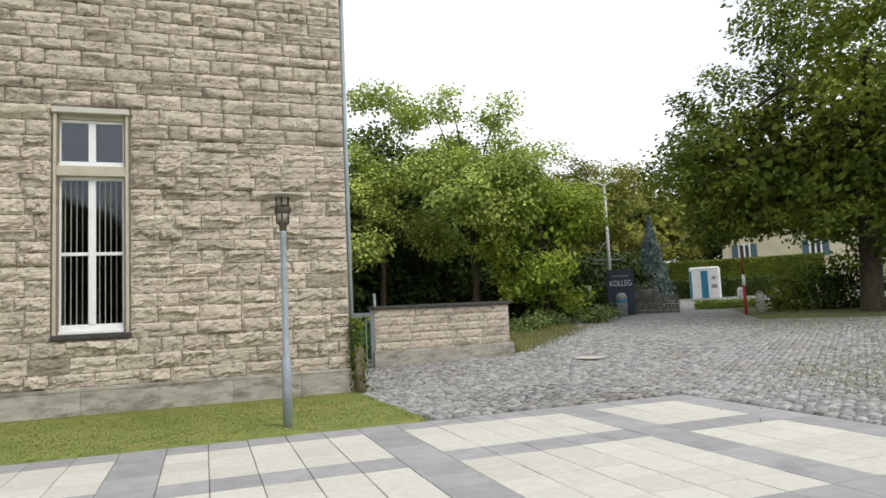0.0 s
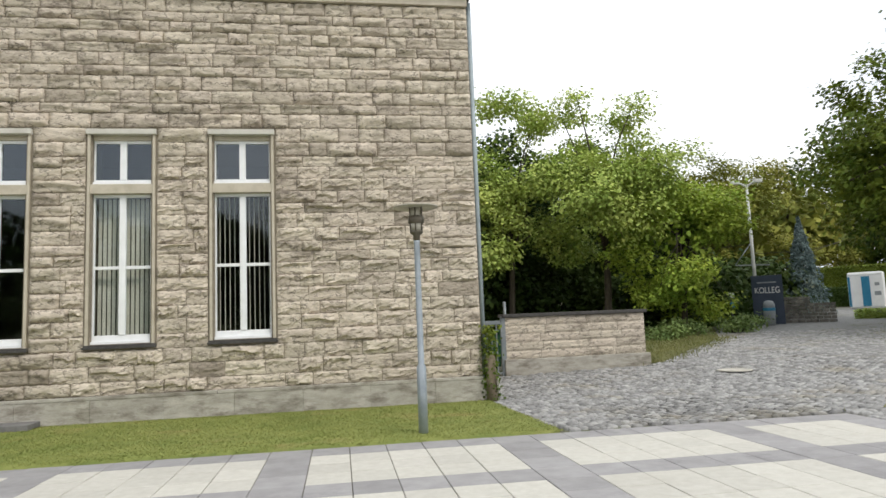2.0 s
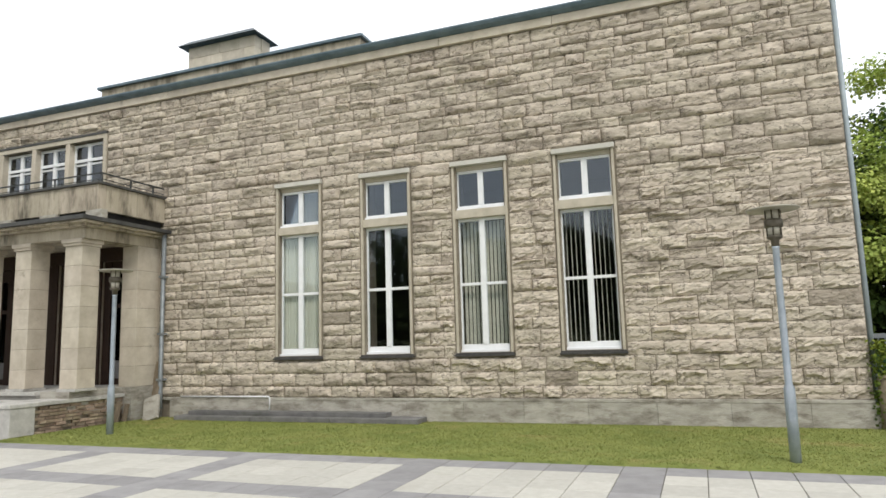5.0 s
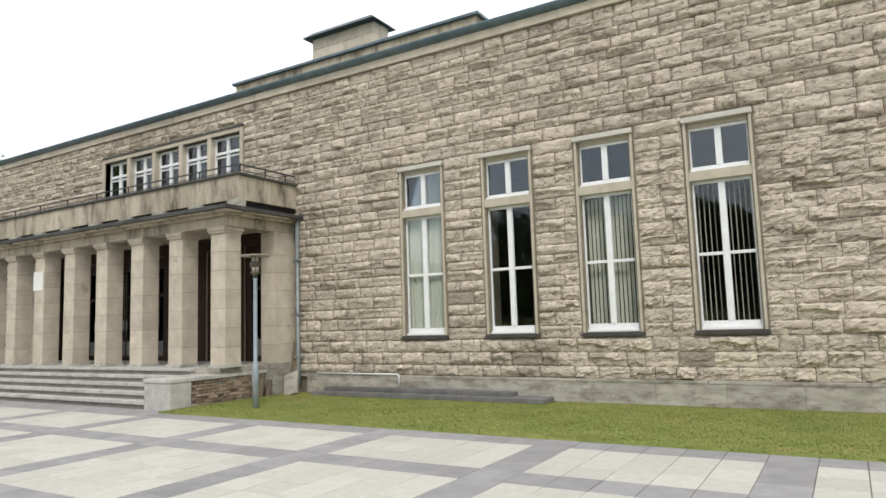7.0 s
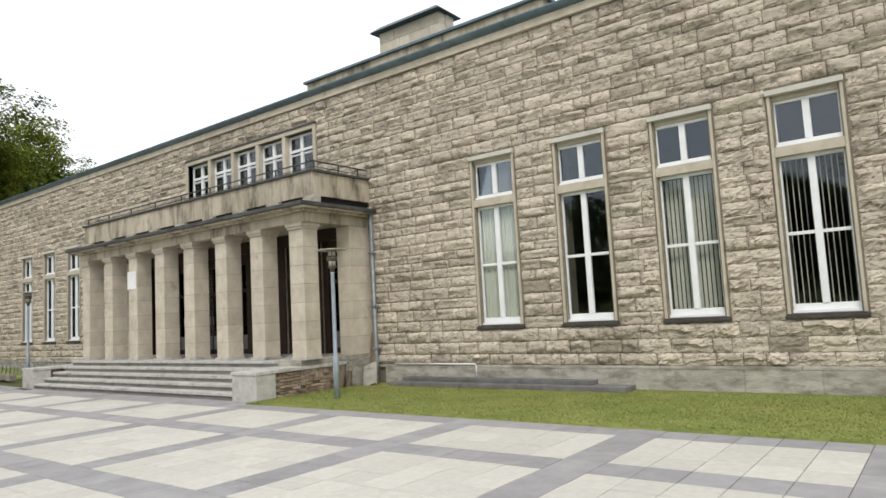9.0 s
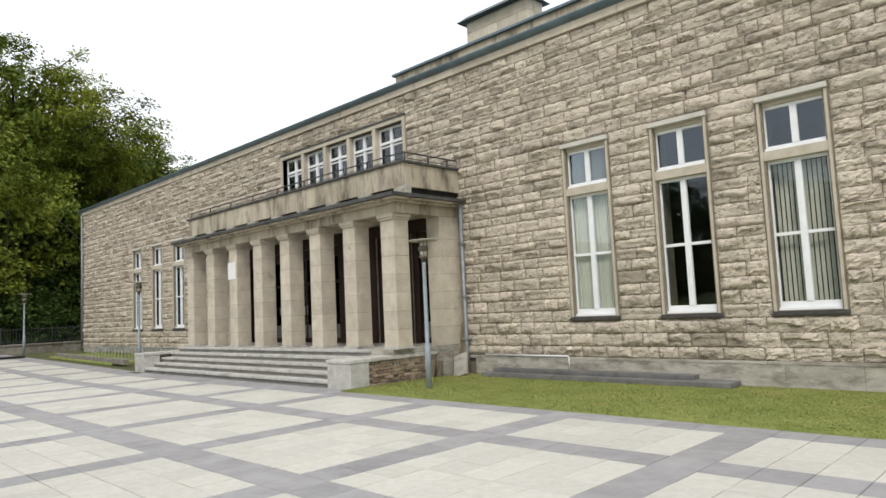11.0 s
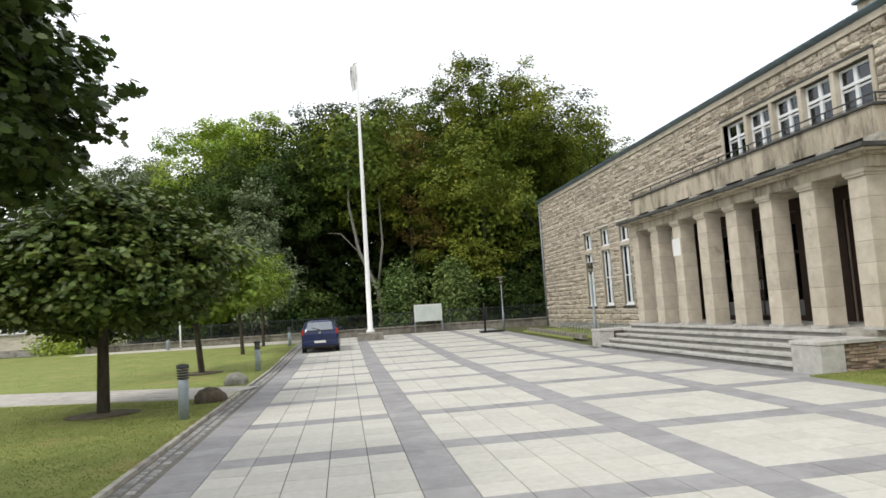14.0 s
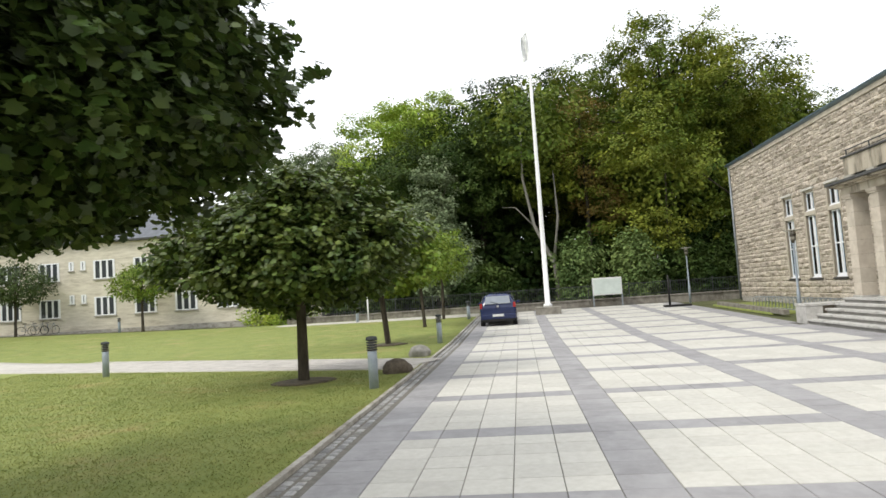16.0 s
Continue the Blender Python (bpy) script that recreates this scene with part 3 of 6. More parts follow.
def sash(x0, x1, z0, z1, y, mid=None, w=0.065, bottom=0.1):
    """White frame members round and between the panes."""
    c, items = (x0 + x1) / 2, []
    items += [((x0, y, z0), (x0 + w, y + 0.07, z1)), ((x1 - w, y, z0), (x1, y + 0.07, z1))]
    items += [((x0 + w, y, z0), (x1 - w, y + 0.07, z0 + bottom)), ((x0 + w, y, z1 - w), (x1 - w, y + 0.07, z1))]
    items += [((c - 0.058, y - 0.02, z0 + bottom), (c + 0.058, y + 0.06, z1 - w))]
    if mid:
        items += [((x0 + w, y + 0.005, mid - 0.03), (c - 0.058, y + 0.055, mid + 0.03)), ((c + 0.058, y + 0.005, mid - 0.03), (x1 - w, y + 0.055, mid + 0.03))]
    return boxes(items, 0.006)


def tall_window(x, look_inside, turn=0.028):
    w = part("window", boxes([((x - 0.6, F - 0.035, 1.4), (x - 0.55, F + 0.3, 5.325)), ((x + 0.55, F - 0.035, 1.4), (x + 0.6, F + 0.3, 5.325)),
                              ((x - 0.55, F - 0.02, 4.2), (x + 0.55, F + 0.3, 4.38)), ((x - 0.55, F + 0.06, 5.235), (x + 0.55, F + 0.3, 5.325))], 0.008), M_FRAME_STONE, hall, "tall window in a grey limestone surround")
    part("lintel", box((x - 0.62, F - 0.08, 5.325), (x + 0.62, F + 0.3, 5.425), 0.01), M_LINTEL, w, "pale projecting lintel")
    part("sill", boxes([((x - 0.64, F - 0.08, 1.335), (x + 0.64, F + 0.12, 1.375)), ((x - 0.62, F - 0.05, 1.375), (x + 0.62, F + 0.2, 1.41))], 0.006), M_SILL, w, "dark slate sill")
    part("lower_frame", sash(x - 0.55, x + 0.55, 1.42, 4.2, F + 0.1, 2.82, 0.06, 0.16), M_WHITE, w, "white painted casement frame")
    part("upper_frame", sash(x - 0.55, x + 0.55, 4.38, 5.235, F + 0.1, None, 0.055, 0.1), M_WHITE, w, "white painted fanlight frame")
    for z in (1.42, 4.38):
        part("ledge", box((x - 0.55, F + 0.03, z), (x + 0.55, F + 0.1, z + 0.05), 0.005), M_WHITE, w)
    c = (x - 0.274, x + 0.274)
    for cx in c:
        for z0, z1, g in ((1.58, 2.79, M_GLASS), (2.85, 4.14, M_GLASS), (4.48, 5.18, M_GLASS_DARK)):
            p = part("pane", box((cx - 0.235, F + 0.13, z0), (cx + 0.235, F + 0.136, z1)), g, w)
            p.visible_shadow = False
    if look_inside == "slats":
        n_s = 11 if x > -2 else 12
        for k in range(n_s):
            sx = x - 0.46 + k * 0.92 / (n_s - 1)
            bm = bmesh.new()
            q = [bm.verts.new((sx + s * turn, F + 0.3 + s * (0.04 - turn) * (0.3 if x > -2 else 1.0), z)) for s, z in ((-1, 1.5), (1, 1.5), (1, 4.15), (-1, 4.15))]
            r = [bm.verts.new(v.co + Vector((0.002, -0.002, 0))) for v in q]
            bm.faces.new(q), bm.faces.new(list(reversed(r)))
            for i in range(4):
                bm.faces.new((q[i], r[i], r[(i + 1) % 4], q[(i + 1) % 4]))
            part("blind_slat", bm, M_BLIND, w)
    if look_inside == "curtain":
        for x0, x1 in ((x - 0.53, x + 0.02), (x + 0.03, x + 0.53)):
            bm = bmesh.new()
            a = [[bm.verts.new((x0 + (x1 - x0) * k / 24, F + 0.21 + 0.025 * math.sin(k * 1.9) + d, z)) for k in range(25)] for d, z in ((0, 1.5), (0, 5.22), (0.01, 5.22), (0.01, 1.5))]
            for p, q in zip(a, a[1:] + a[:1]):
                for k in range(24):
                    bm.faces.new((p[k], p[k + 1], q[k + 1], q[k]))
            part("curtain", bm, M_CURTAIN, w, "closed cream curtain")
    return w


for x, inside in zip(WIN_X, ["slats", "slats", "dark", "curtain", "curtain", "curtain", "curtain"]):
    tall_window(x, inside, 0.007 if x > -2 else 0.028)

cd = part("conduit", tube([(-11.45, F - 0.085, 0.525), (-8.96, F - 0.085, 0.525), (-8.93, F - 0.085, 0.5), (-8.93, F - 0.085, 0.24)], [0.018] * 4, 8), M_WHITE, hall, "thin white cable conduit along the plinth")

# row of balcony windows between stone mullions
bw = 1.17
for k in range(5):
    x = BAND[0] + 0.06 + bw / 2 + k * 1.29
    w = part("window", sash(x - bw / 2, x + bw / 2 - 0.03, 6.1, 7.3, F + 0.14, 6.72, 0.07, 0.1), M_WHITE, hall, "white balcony window with four panes")
    for cx in (x - 0.27, x + 0.24):
        p = part("pane", box((cx - 0.24, F + 0.17, 6.2), (cx + 0.24, F + 0.176, 7.24)), M_GLASS_DARK, w)
        p.visible_shadow = False
    part("transom", boxes([((x - bw / 2 + 0.07, F + 0.1, 6.78), (x + bw / 2 - 0.1, F + 0.14, 6.86))], 0.005), M_WHITE, w)
    if k:
        part("mullion", box((x - bw / 2 - 0.15, F - 0.03, 6.08), (x - bw / 2 + 0.005, F + 0.4, 7.32), 0.01), M_ASHLAR, hall, "square stone mullion")
part("band_surround", boxes([((BAND[0] - 0.12, F - 0.04, 5.95), (BAND[1] + 0.12, F + 0.3, 6.08)), ((BAND[0] - 0.12, F - 0.04, 7.32), (BAND[1] + 0.12, F + 0.3, 7.44)),
                             ((BAND[0] - 0.12, F - 0.04, 6.08), (BAND[0], F + 0.3, 7.32)), ((BAND[1], F - 0.04, 6.08), (BAND[1] + 0.12, F + 0.3, 7.32))], 0.008), M_FRAME_STONE, hall)
part("lintel_strip", box((BAND[0] - 0.14, F - 0.06, 7.44), (BAND[1] + 0.14, F + 0.1, 7.5), 0.006), M_LEAD, hall)

# smooth stone and doors behind the columns
part("porch_wall", wall_cells(-24.06, -12.26, 0.8, 4.4, F - 0.05, F + 0.004, DOORS), M_ASHLAR, hall, "smooth limestone wall of the porch")
for x in DOOR_X:
    d = part("door", boxes([((x - 0.66, F + 0.02, 0.8), (x - 0.45, F + 0.24, 3.95)), ((x + 0.45, F + 0.02, 0.8), (x + 0.66, F + 0.24, 3.95)), ((x - 0.45, F + 0.05, 3.63), (x + 0.45, F + 0.24, 3.95)),
                            ((x - 0.05, F + 0.14, 0.8), (x + 0.05, F + 0.22, 3.63)), ((x - 0.45, F + 0.14, 2.75), (x + 0.45, F + 0.22, 2.85)), ((x - 0.45, F + 0.14, 0.8), (x + 0.45, F + 0.22, 0.95))], 0.006), M_DARKWOOD, hall, "dark brown glazed double door, closed")
    part("surround", boxes([((x - 0.79, F - 0.09, 0.8), (x - 0.66, F + 0.02, 4.3)), ((x + 0.66, F - 0.09, 0.8), (x + 0.79, F + 0.02, 4.3)), ((x - 0.66, F - 0.09, 3.95), (x + 0.66, F + 0.02, 4.3))], 0.006), M_DARKWOOD, d, "dark brown panelled surround")
    for a in (-0.45, 0.05):
        part("kick_plate", box((x + a, F + 0.13, 0.95), (x + a + 0.4, F + 0.2, 1.4), 0.005), M_KICK, d)
    for s in (-1, 1):
        part("pane", box((x + s * 0.25 - 0.2, F + 0.175, 1.4), (x + s * 0.25 + 0.2, F + 0.181, 3.63)), M_GLASS, d)
        part("door_handle", tube([(x + s * 0.08, F + 0.1, 1.75), (x + s * 0.08, F + 0.1, 2.05)], [0.012, 0.012], 6), M_RIM, d)

# ---- entrance portico ----
portico = thing("entrance_portico", "stone entrance portico with eight square columns and balcony", "portico", at=(-17.95, 10.8, 0.8))
PX, PY = -17.95, 10.8


def pp(name, bm, mat, label="", parent=None):
    for v in bm.verts:                      # columns stand 1.56 m apart
        v.co.x = -23.557 + (v.co.x + 23.58) * 0.9738
    bmesh.ops.translate(bm, vec=(-PX, -PY, -0.8), verts=bm.verts)
    return part(name, bm, mat, parent or portico, label)


COL_X = [-23.58 + 1.602 * k for k in range(8)]
for x in COL_X:
    c = pp("column", box((x - 0.252, 10.836, 0.86), (x + 0.252, 11.302, 4.0), 0.01), M_MORTAR, "square limestone column of stacked blocks")
    pp("column_base", box((x - 0.285, 10.775, 0.8), (x + 0.285, 11.345, 0.86), 0.01), M_STEP, parent=c)
    pp("capital", boxes([((x - 0.28, 10.78, 4.0), (x + 0.28, 11.34, 4.06)), ((x - 0.31, 10.75, 4.06), (x + 0.31, 11.37, 4.15))], 0.008), M_ASHLAR, parent=c)
    zs = [0.86] + [round(1.28 + 0.455 * k, 3) for k in range(6)] + [4.0]
    for za, zb in zip(zs, zs[1:]):
        pp("block", box((x - 0.26, 10.828, za + 0.003), (x + 0.26, 11.31, zb - 0.003), 0.007), M_ASHLAR, parent=c)
for x in (-24.0, -12.47):
    pil = pp("pilaster", box((x + 0.006, 12.306, 0.8), (x + 0.484, 12.99, 4.15), 0.008), M_MORTAR, "limestone corner pilaster on the wall")
    for za, zb in zip([0.8] + zs[1:-1], zs[1:-1] + [4.15]):
        pp("block", box((x, 12.3, za + 0.003), (x + 0.49, 12.98, zb - 0.003), 0.007), M_ASHLAR, parent=pil)
pp("architrave", boxes([((-23.92, 10.78, 4.15), (-11.98, 11.36, 4.4)), ((-23.92, 11.36, 4.15), (-23.4, 13.0, 4.4)), ((-12.5, 11.36, 4.15), (-11.98, 13.0, 4.4))], 0.01), M_PARAPET, "rain-stained stone architrave")
pp("soffit", boxes([((-23.4, 11.36, 4.32), (-12.5, 13.0, 4.39))]), M_ASHLAR)
cn = pp("cornice", boxes([((-24.08, 10.64, 4.4), (-11.82, 13.02, 4.46)), ((-24.2, 10.5, 4.46), (-11.7, 13.02, 4.51))], 0.012), M_PARAPET, "projecting stained cornice")
pp("flashing", boxes([((-24.27, 10.42, 4.51), (-11.63, 13.02, 4.6))], 0.006), M_LEAD, "dark lead flashing", cn)
# the gap's shade is made as a solid black box
pp("gap_shade", boxes([((-23.9, 11.03, 4.6), (-11.95, 12.98, 4.86))]), M_BLACK, "black box painted as shade in the parapet gap")
for k in range(9):
    x = -23.9 + 1.47 * k
    pp("bearing_block", box((x, 10.9, 4.6), (x + 0.5, 11.06, 4.8), 0.01), M_PLINTH)
pb = [-24.0 + 1.215 * k for k in range(11)]
for a, b in zip(pb, pb[1:]):
    pp("parapet_block", box((a + 0.004, 10.97, 4.8), (b - 0.004, 11.2, 5.4), 0.012), M_PARAPET, "stained limestone parapet block")
for x0, x1 in ((-24.0, -23.77), (-12.08, -11.85)):
    for a, b in ((11.2, 12.1), (12.1, 13.0)):
        pp("parapet_block", box((x0, a + 0.004, 4.8), (x1, b - 0.004, 5.4), 0.012), M_PARAPET, "stained limestone parapet block")
pp("coping", boxes([((-24.06, 10.91, 5.4), (-11.79, 11.26, 5.46)), ((-24.06, 11.26, 5.4), (-23.71, 13.0, 5.46)), ((-12.14, 11.26, 5.4), (-11.79, 13.0, 5.46))], 0.01), M_LEAD, "blackened coping")
pp("balcony_floor", boxes([((-23.77, 11.2, 4.92), (-12.08, 13.0, 4.97))]), M_LEAD)
rail = pp("railing", boxes([((-24.0, 11.06, 5.66), (-11.86, 11.09, 5.69)), ((-24.0, 11.065, 5.53), (-11.86, 11.085, 5.545)), ((-11.9, 11.1, 5.66), (-11.87, 12.98, 5.69)), ((-11.9, 11.1, 5.53), (-11.88, 12.98, 5.545))]), M_FENCE, "thin dark steel handrail")
for k in range(9):
    pp("rail_post", box((-23.95 + 1.508 * k, 11.06, 5.39), (-23.92 + 1.508 * k, 11.09, 5.66)), M_FENCE, parent=rail)
for y in (11.9, 12.6):
    pp("rail_post", box((-11.9, y, 5.39), (-11.87, y + 0.03, 5.66)), M_FENCE, parent=rail)

# ---- steps and cheek walls ----
stairs = thing("entrance_steps", "five worn grey granite steps before the portico", "steps", at=(-18.7, 10.0, 0))
for k in range(5):
    y0 = 9.42 + 0.3 * k
    y1 = (y0 + 0.33) if k < 4 else 13.0
    bm = box((-24.16, y0 - 0.012, 0.16 * (k + 1) - 0.07), (-13.35, y1, 0.16 * (k + 1)), 0.012)
    bmesh.ops.translate(bm, vec=(18.7, -10.0, 0), verts=bm.verts)
    st = part("step" if k < 4 else "platform", bm, M_STEP, stairs)
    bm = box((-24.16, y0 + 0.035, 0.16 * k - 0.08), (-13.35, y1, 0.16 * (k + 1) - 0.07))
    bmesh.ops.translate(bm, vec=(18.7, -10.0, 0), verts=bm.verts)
    part("riser", bm, M_RISER, st, "recessed riser, shade put into its colour")
bm = boxes([((-13.35, 10.75, 0.3), (-12.5, 13.0, 0.8)), ((-12.5, 12.2, 0.0), (-12.22, 12.99, 0.8))])
bmesh.ops.translate(bm, vec=(18.7, -10.0, 0), verts=bm.verts)
part("platform_edge", bm, M_PLINTH, stairs)


def cheek(x0, x1, bricks):
    t = thing("cheek_wall", "low concrete cheek wall beside the entrance steps", "wall", "cheek walls of the steps", at=((x0 + x1) / 2, 9.4, 0))
    cx = (x0 + x1) / 2

    def q(name, bm, mat, label=""):
        bmesh.ops.translate(bm, vec=(-cx, -9.4, 0), verts=bm.verts)
        return part(name, bm, mat, t, label)
    q("pier", box((x0, 9.4, -0.1), (x1, 9.95, 0.58), 0.02), M_STEP, "weathered concrete end pier")
    q("core", box((x0 + 0.1, 9.95, -0.1), (x1 - 0.08, 12.95, 0.57)), M_MORTAR)
    q("coping_slab", box((x0 - 0.02, 9.38, 0.58), (x1 + 0.02, 13.0, 0.66), 0.012), M_STEP, "grey stone slab")
    if bricks:
        rng = random.Random(5)
        z = 0.0
        for r in range(8):
            y = 9.97 + (0.1 if r % 2 else 0)
            while y < 12.6:
                ln = rng.uniform(0.16, 0.27)
                if rng.random() < 0.9:
                    d = rng.uniform(0.0, 0.05)
                    q("brick", box((x1 - 0.12, y, z + 0.005), (x1 - 0.05 + d, min(y + ln - 0.012, 12.6), z + 0.064), 0.006), M_BRICK)
                y += ln
            z += 0.071


cheek(-13.35, -12.45, True)
cheek(-25.0, -24.16, False)

# ---- things before the hall ----
def street_lamp(x, y, scale=1.0):
    z = ground_z(x, y)
    t = thing("path_lamp", "slim blue-grey steel path lamp with flat disc top", "street lamp", "path lamps along the square", at=(x, y, z))
    part("pole", lathe([(0.068, -0.1), (0.068, 0.95), (0.046, 1.0), (0.043, 2.75), (0.05, 2.78)], 12), M_LAMP, t)
    h = part("lantern", lathe([(0.05, 2.78), (0.052, 2.86), (0.095, 2.89), (0.1, 2.92), (0.06, 2.93)], 16), M_LAMPHEAD, t)
    part("lower_glass", lathe([(0.082, 2.92), (0.092, 3.05)], 16), M_LAMPGLASS, h, "clear lower lamp glass")
    part("collar", lathe([(0.1, 3.03), (0.116, 3.04), (0.116, 3.13), (0.1, 3.14)], 18), M_LAMPHEAD, h, "bronze collar round the lamp glass")
    part("upper_glass", lathe([(0.09, 3.13), (0.094, 3.27)], 16), M_LAMPGLASS, h, "clear upper lamp glass")
    part("disc", lathe([(0.09, 3.262), (0.32, 3.262), (0.33, 3.27), (0.325, 3.28), (0.12, 3.305), (0.0001, 3.315)], 32), M_LAMPDISC, h, "flat thin bronze-grey disc reflector")
    for k in range(6):
        a = k * math.pi / 3 + 0.3
        part("rib", tube([(0.092 * math.cos(a), 0.092 * math.sin(a), 2.9), (0.1 * math.cos(a), 0.1 * math.sin(a), 3.27)], [0.009, 0.009], 5), M_LAMPHEAD, h)
    part("door_flap", box((-0.03, -0.066, 0.55), (0.03, -0.058, 0.8)), M_LAMP, t)
    return t


for x, y in ((1.29, 9.62), (-10.76, 10.24), (-27.3, 10.45), (-42.9, 10.25)):
    street_lamp(x, y)

tread = thing("stone_ledge", "dark stone ledge lying along the plinth", "ledge", at=(-8.1, 12.7, 0.03))
for a, b, z in ((-3.1, -1.0, 0.0), (-0.99, 1.0, 0.0), (1.01, 3.0, 0.0)):
    part("slab", boxes([((a, -0.25, 0), (b, 0.26, 0.1))], 0.012), M_LEDGE, tread)
part("upper_slab", boxes([((-2.9, 0.0, 0.1), (2.2, 0.26, 0.19))], 0.012), M_LEDGE, tread)

rng = random.Random(3)
for k in range(4):
    t = thing("leaning_plank", "weathered board leaning beside the portico wall", "board", "boards leaning on the wall", at=((-12.14, -12.08, -12.36, -12.31)[k], (12.72, 12.7, 11.9, 12.08)[k], 0.03))
    h = (1.35, 1.0, 0.46, 0.4)[k]
    bm = box((-0.06, -0.02, 0), (0.06, 0.02, h), 0.004)
    bmesh.ops.rotate(bm, verts=bm.verts, cent=(0, 0, 0), matrix=Matrix.Rotation(radians(-12), 3, "X") @ Matrix.Rotation(radians(rng.uniform(-6, 6)), 3, "Y"))
    part("board", bm, M_TIMBER, t)
t = thing("marble_slab", "pale broken stone slab leaning on the plinth", "slab", at=(-11.78, 12.35, 0.03))
bm = box((-0.2, -0.04, 0), (0.2, 0.04, 0.6), 0.012)
bmesh.ops.rotate(bm, verts=bm.verts, cent=(0, 0, 0), matrix=Matrix.Rotation(radians(-25), 3, "X") @ Matrix.Rotation(radians(-20), 3, "Y"))
part("slab", bm, M_PLINTH, t)
t = thing("wall_notice", "white notice sheet fixed to a portico column", "notice", at=(-20.5, 10.826, 3.0))
part("sheet", box((-0.25, -0.012, 0.02), (0.25, 0.0, 0.58), 0.003), M_POLEWHITE, t)

# ---- gate, garden wall and bits beside the hall ----
gw = thing("garden_wall", "low limestone garden wall with dark coping", "wall", at=(6.45, 17.4, 0.0), rz=3.0)
part("footing", box((-2.05, -0.06, -0.2), (2.1, 0.36, 0.52), 0.015), M_PLINTH, gw, "grey concrete footing")
part("core", box((-2.0, 0.02, 0.52), (2.0, 0.3, 1.62)), M_MORTAR, gw)
part("coping", box((-2.08, -0.08, 1.62), (2.06, 0.38, 1.71), 0.012), M_SILL, gw, "dark stone coping")
rng = random.Random(11)
for r in range(5):
    x = -2.0
    while x < 1.99:
        w = min(rng.uniform(0.7, 1.3), 2.0 - x)
        if 2.0 - x - w < 0.3:
            w = 2.0 - x
        bm = bmesh.new()
        nx, nz, z0, hh = max(3, int(w * 7)), 4, 0.525 + r * 0.219, 0.212
        g = [[bm.verts.new((x + 0.006 + (w - 0.012) * i / nx, -0.0 - (0.028 * rng.uniform(0.5, 1.0) if 0 < i < nx and 0 < j < nz else 0.0), z0 + hh * j / nz)) for j in range(nz + 1)] for i in range(nx + 1)]
        for i in range(nx):
            for j in range(nz):
                bm.faces.new((g[i][j], g[i + 1][j], g[i + 1][j + 1], g[i][j + 1]))
        part("stone", bm, M_STONE, gw)
        x += w
gate = thing("garden_gate", "grey steel bar gate between hall and garden wall", "gate", at=(3.7, 17.35, 0.05))
part("gate_frame", boxes([((-0.72, -0.03, 0.1), (-0.64, 0.03, 1.5)), ((0.64, -0.05, 0.0), (0.76, 0.05, 1.6)), ((-0.64, -0.03, 1.4), (0.64, 0.03, 1.5)), ((-0.64, -0.03, 0.1), (0.64, 0.03, 0.16))]), M_ZINC, gate)
for k in range(9):
    part("bar", box((-0.53 + 0.13 * k, -0.012, 0.16), (-0.5 + 0.13 * k, 0.012, 1.4)), M_ZINC, gate)
part("gate_post", tube([(0.85, 0.3, 0), (0.85, 0.3, 2.0)], [0.04, 0.04], 8), M_ZINC, gate)
wb = thing("wheeled_bin", "green plastic bin standing behind the gate", "bin", at=(4.2, 19.0, ground_z(4.2, 19)))
part("body", box((-0.45, -0.35, 0.1), (0.45, 0.35, 1.05), 0.04), M_GREENBIN, wb)
part("lid", box((-0.48, -0.4, 1.05), (0.48, 0.38, 1.14), 0.03), M_GREENBIN, wb)
for s in (-1, 1):
    part("wheel", tube([(s * 0.36, 0.2, 0.1), (s * 0.44, 0.2, 0.1)], [0.1, 0.1], 12), M_TYRE, wb)
tp = thing("timber_post", "short weathered timber post at the hall corner", "post", at=(3.05, 12.95, 0))
part("post", lathe([(0.11, -0.1), (0.105, 0.5), (0.1, 0.86), (0.07, 0.9)], 9), M_TIMBER, tp)
cover = thing("manhole_cover", "pale round manhole cover set in the cobbles", "manhole cover", at=(9.35, 14.8, ground_z(9.35, 14.8) + 0.03))
part("lid", lathe([(0.4, 0.0), (0.4, 0.025), (0.33, 0.03), (0.32, 0.022), (0.0001, 0.022)], 24), M_PATH, cover)

# ---- things by the drive ----
def put(x, y):
    return (x, y, ground_z(x, y))


# pylon sign, seen face on
az = math.degrees(math.atan2(20.9, 29.4))
sg = thing("pylon_sign", "dark blue pylon sign with white lettering", "sign", at=put(20.58, 29.62), rz=-az)
part("panel", box((-0.68, -0.12, -0.1), (0.68, 0.12, 2.35), 0.01), M_SIGNBLUE, sg)
fc = bpy.data.curves.new("lettering", "FONT")
fc.body, fc.size, fc.align_x, fc.extrude = "KOLLEG", 0.36, "CENTER", 0.006
tmp = bpy.data.objects.new("lettering_curve", fc)
scene.collection.objects.link(tmp)
bpy.context.view_layer.update()
tm = bpy.data.meshes.new_from_object(tmp.evaluated_get(bpy.context.evaluated_depsgraph_get()))
bpy.data.objects.remove(tmp)
tm.materials.clear()
tm.materials.append(M_TEXT)
lt = part("lettering", tm, M_TEXT, sg, "white capital lettering")
lt.matrix_local = pose(0, -0.13, 1.5, 90, 0, 0)
lt.scale = (0.84, 1.15, 1)
part("small_line", boxes([((-0.42, -0.127, 1.98), (0.42, -0.12, 2.04))]), M_GREYPLASTIC, sg)

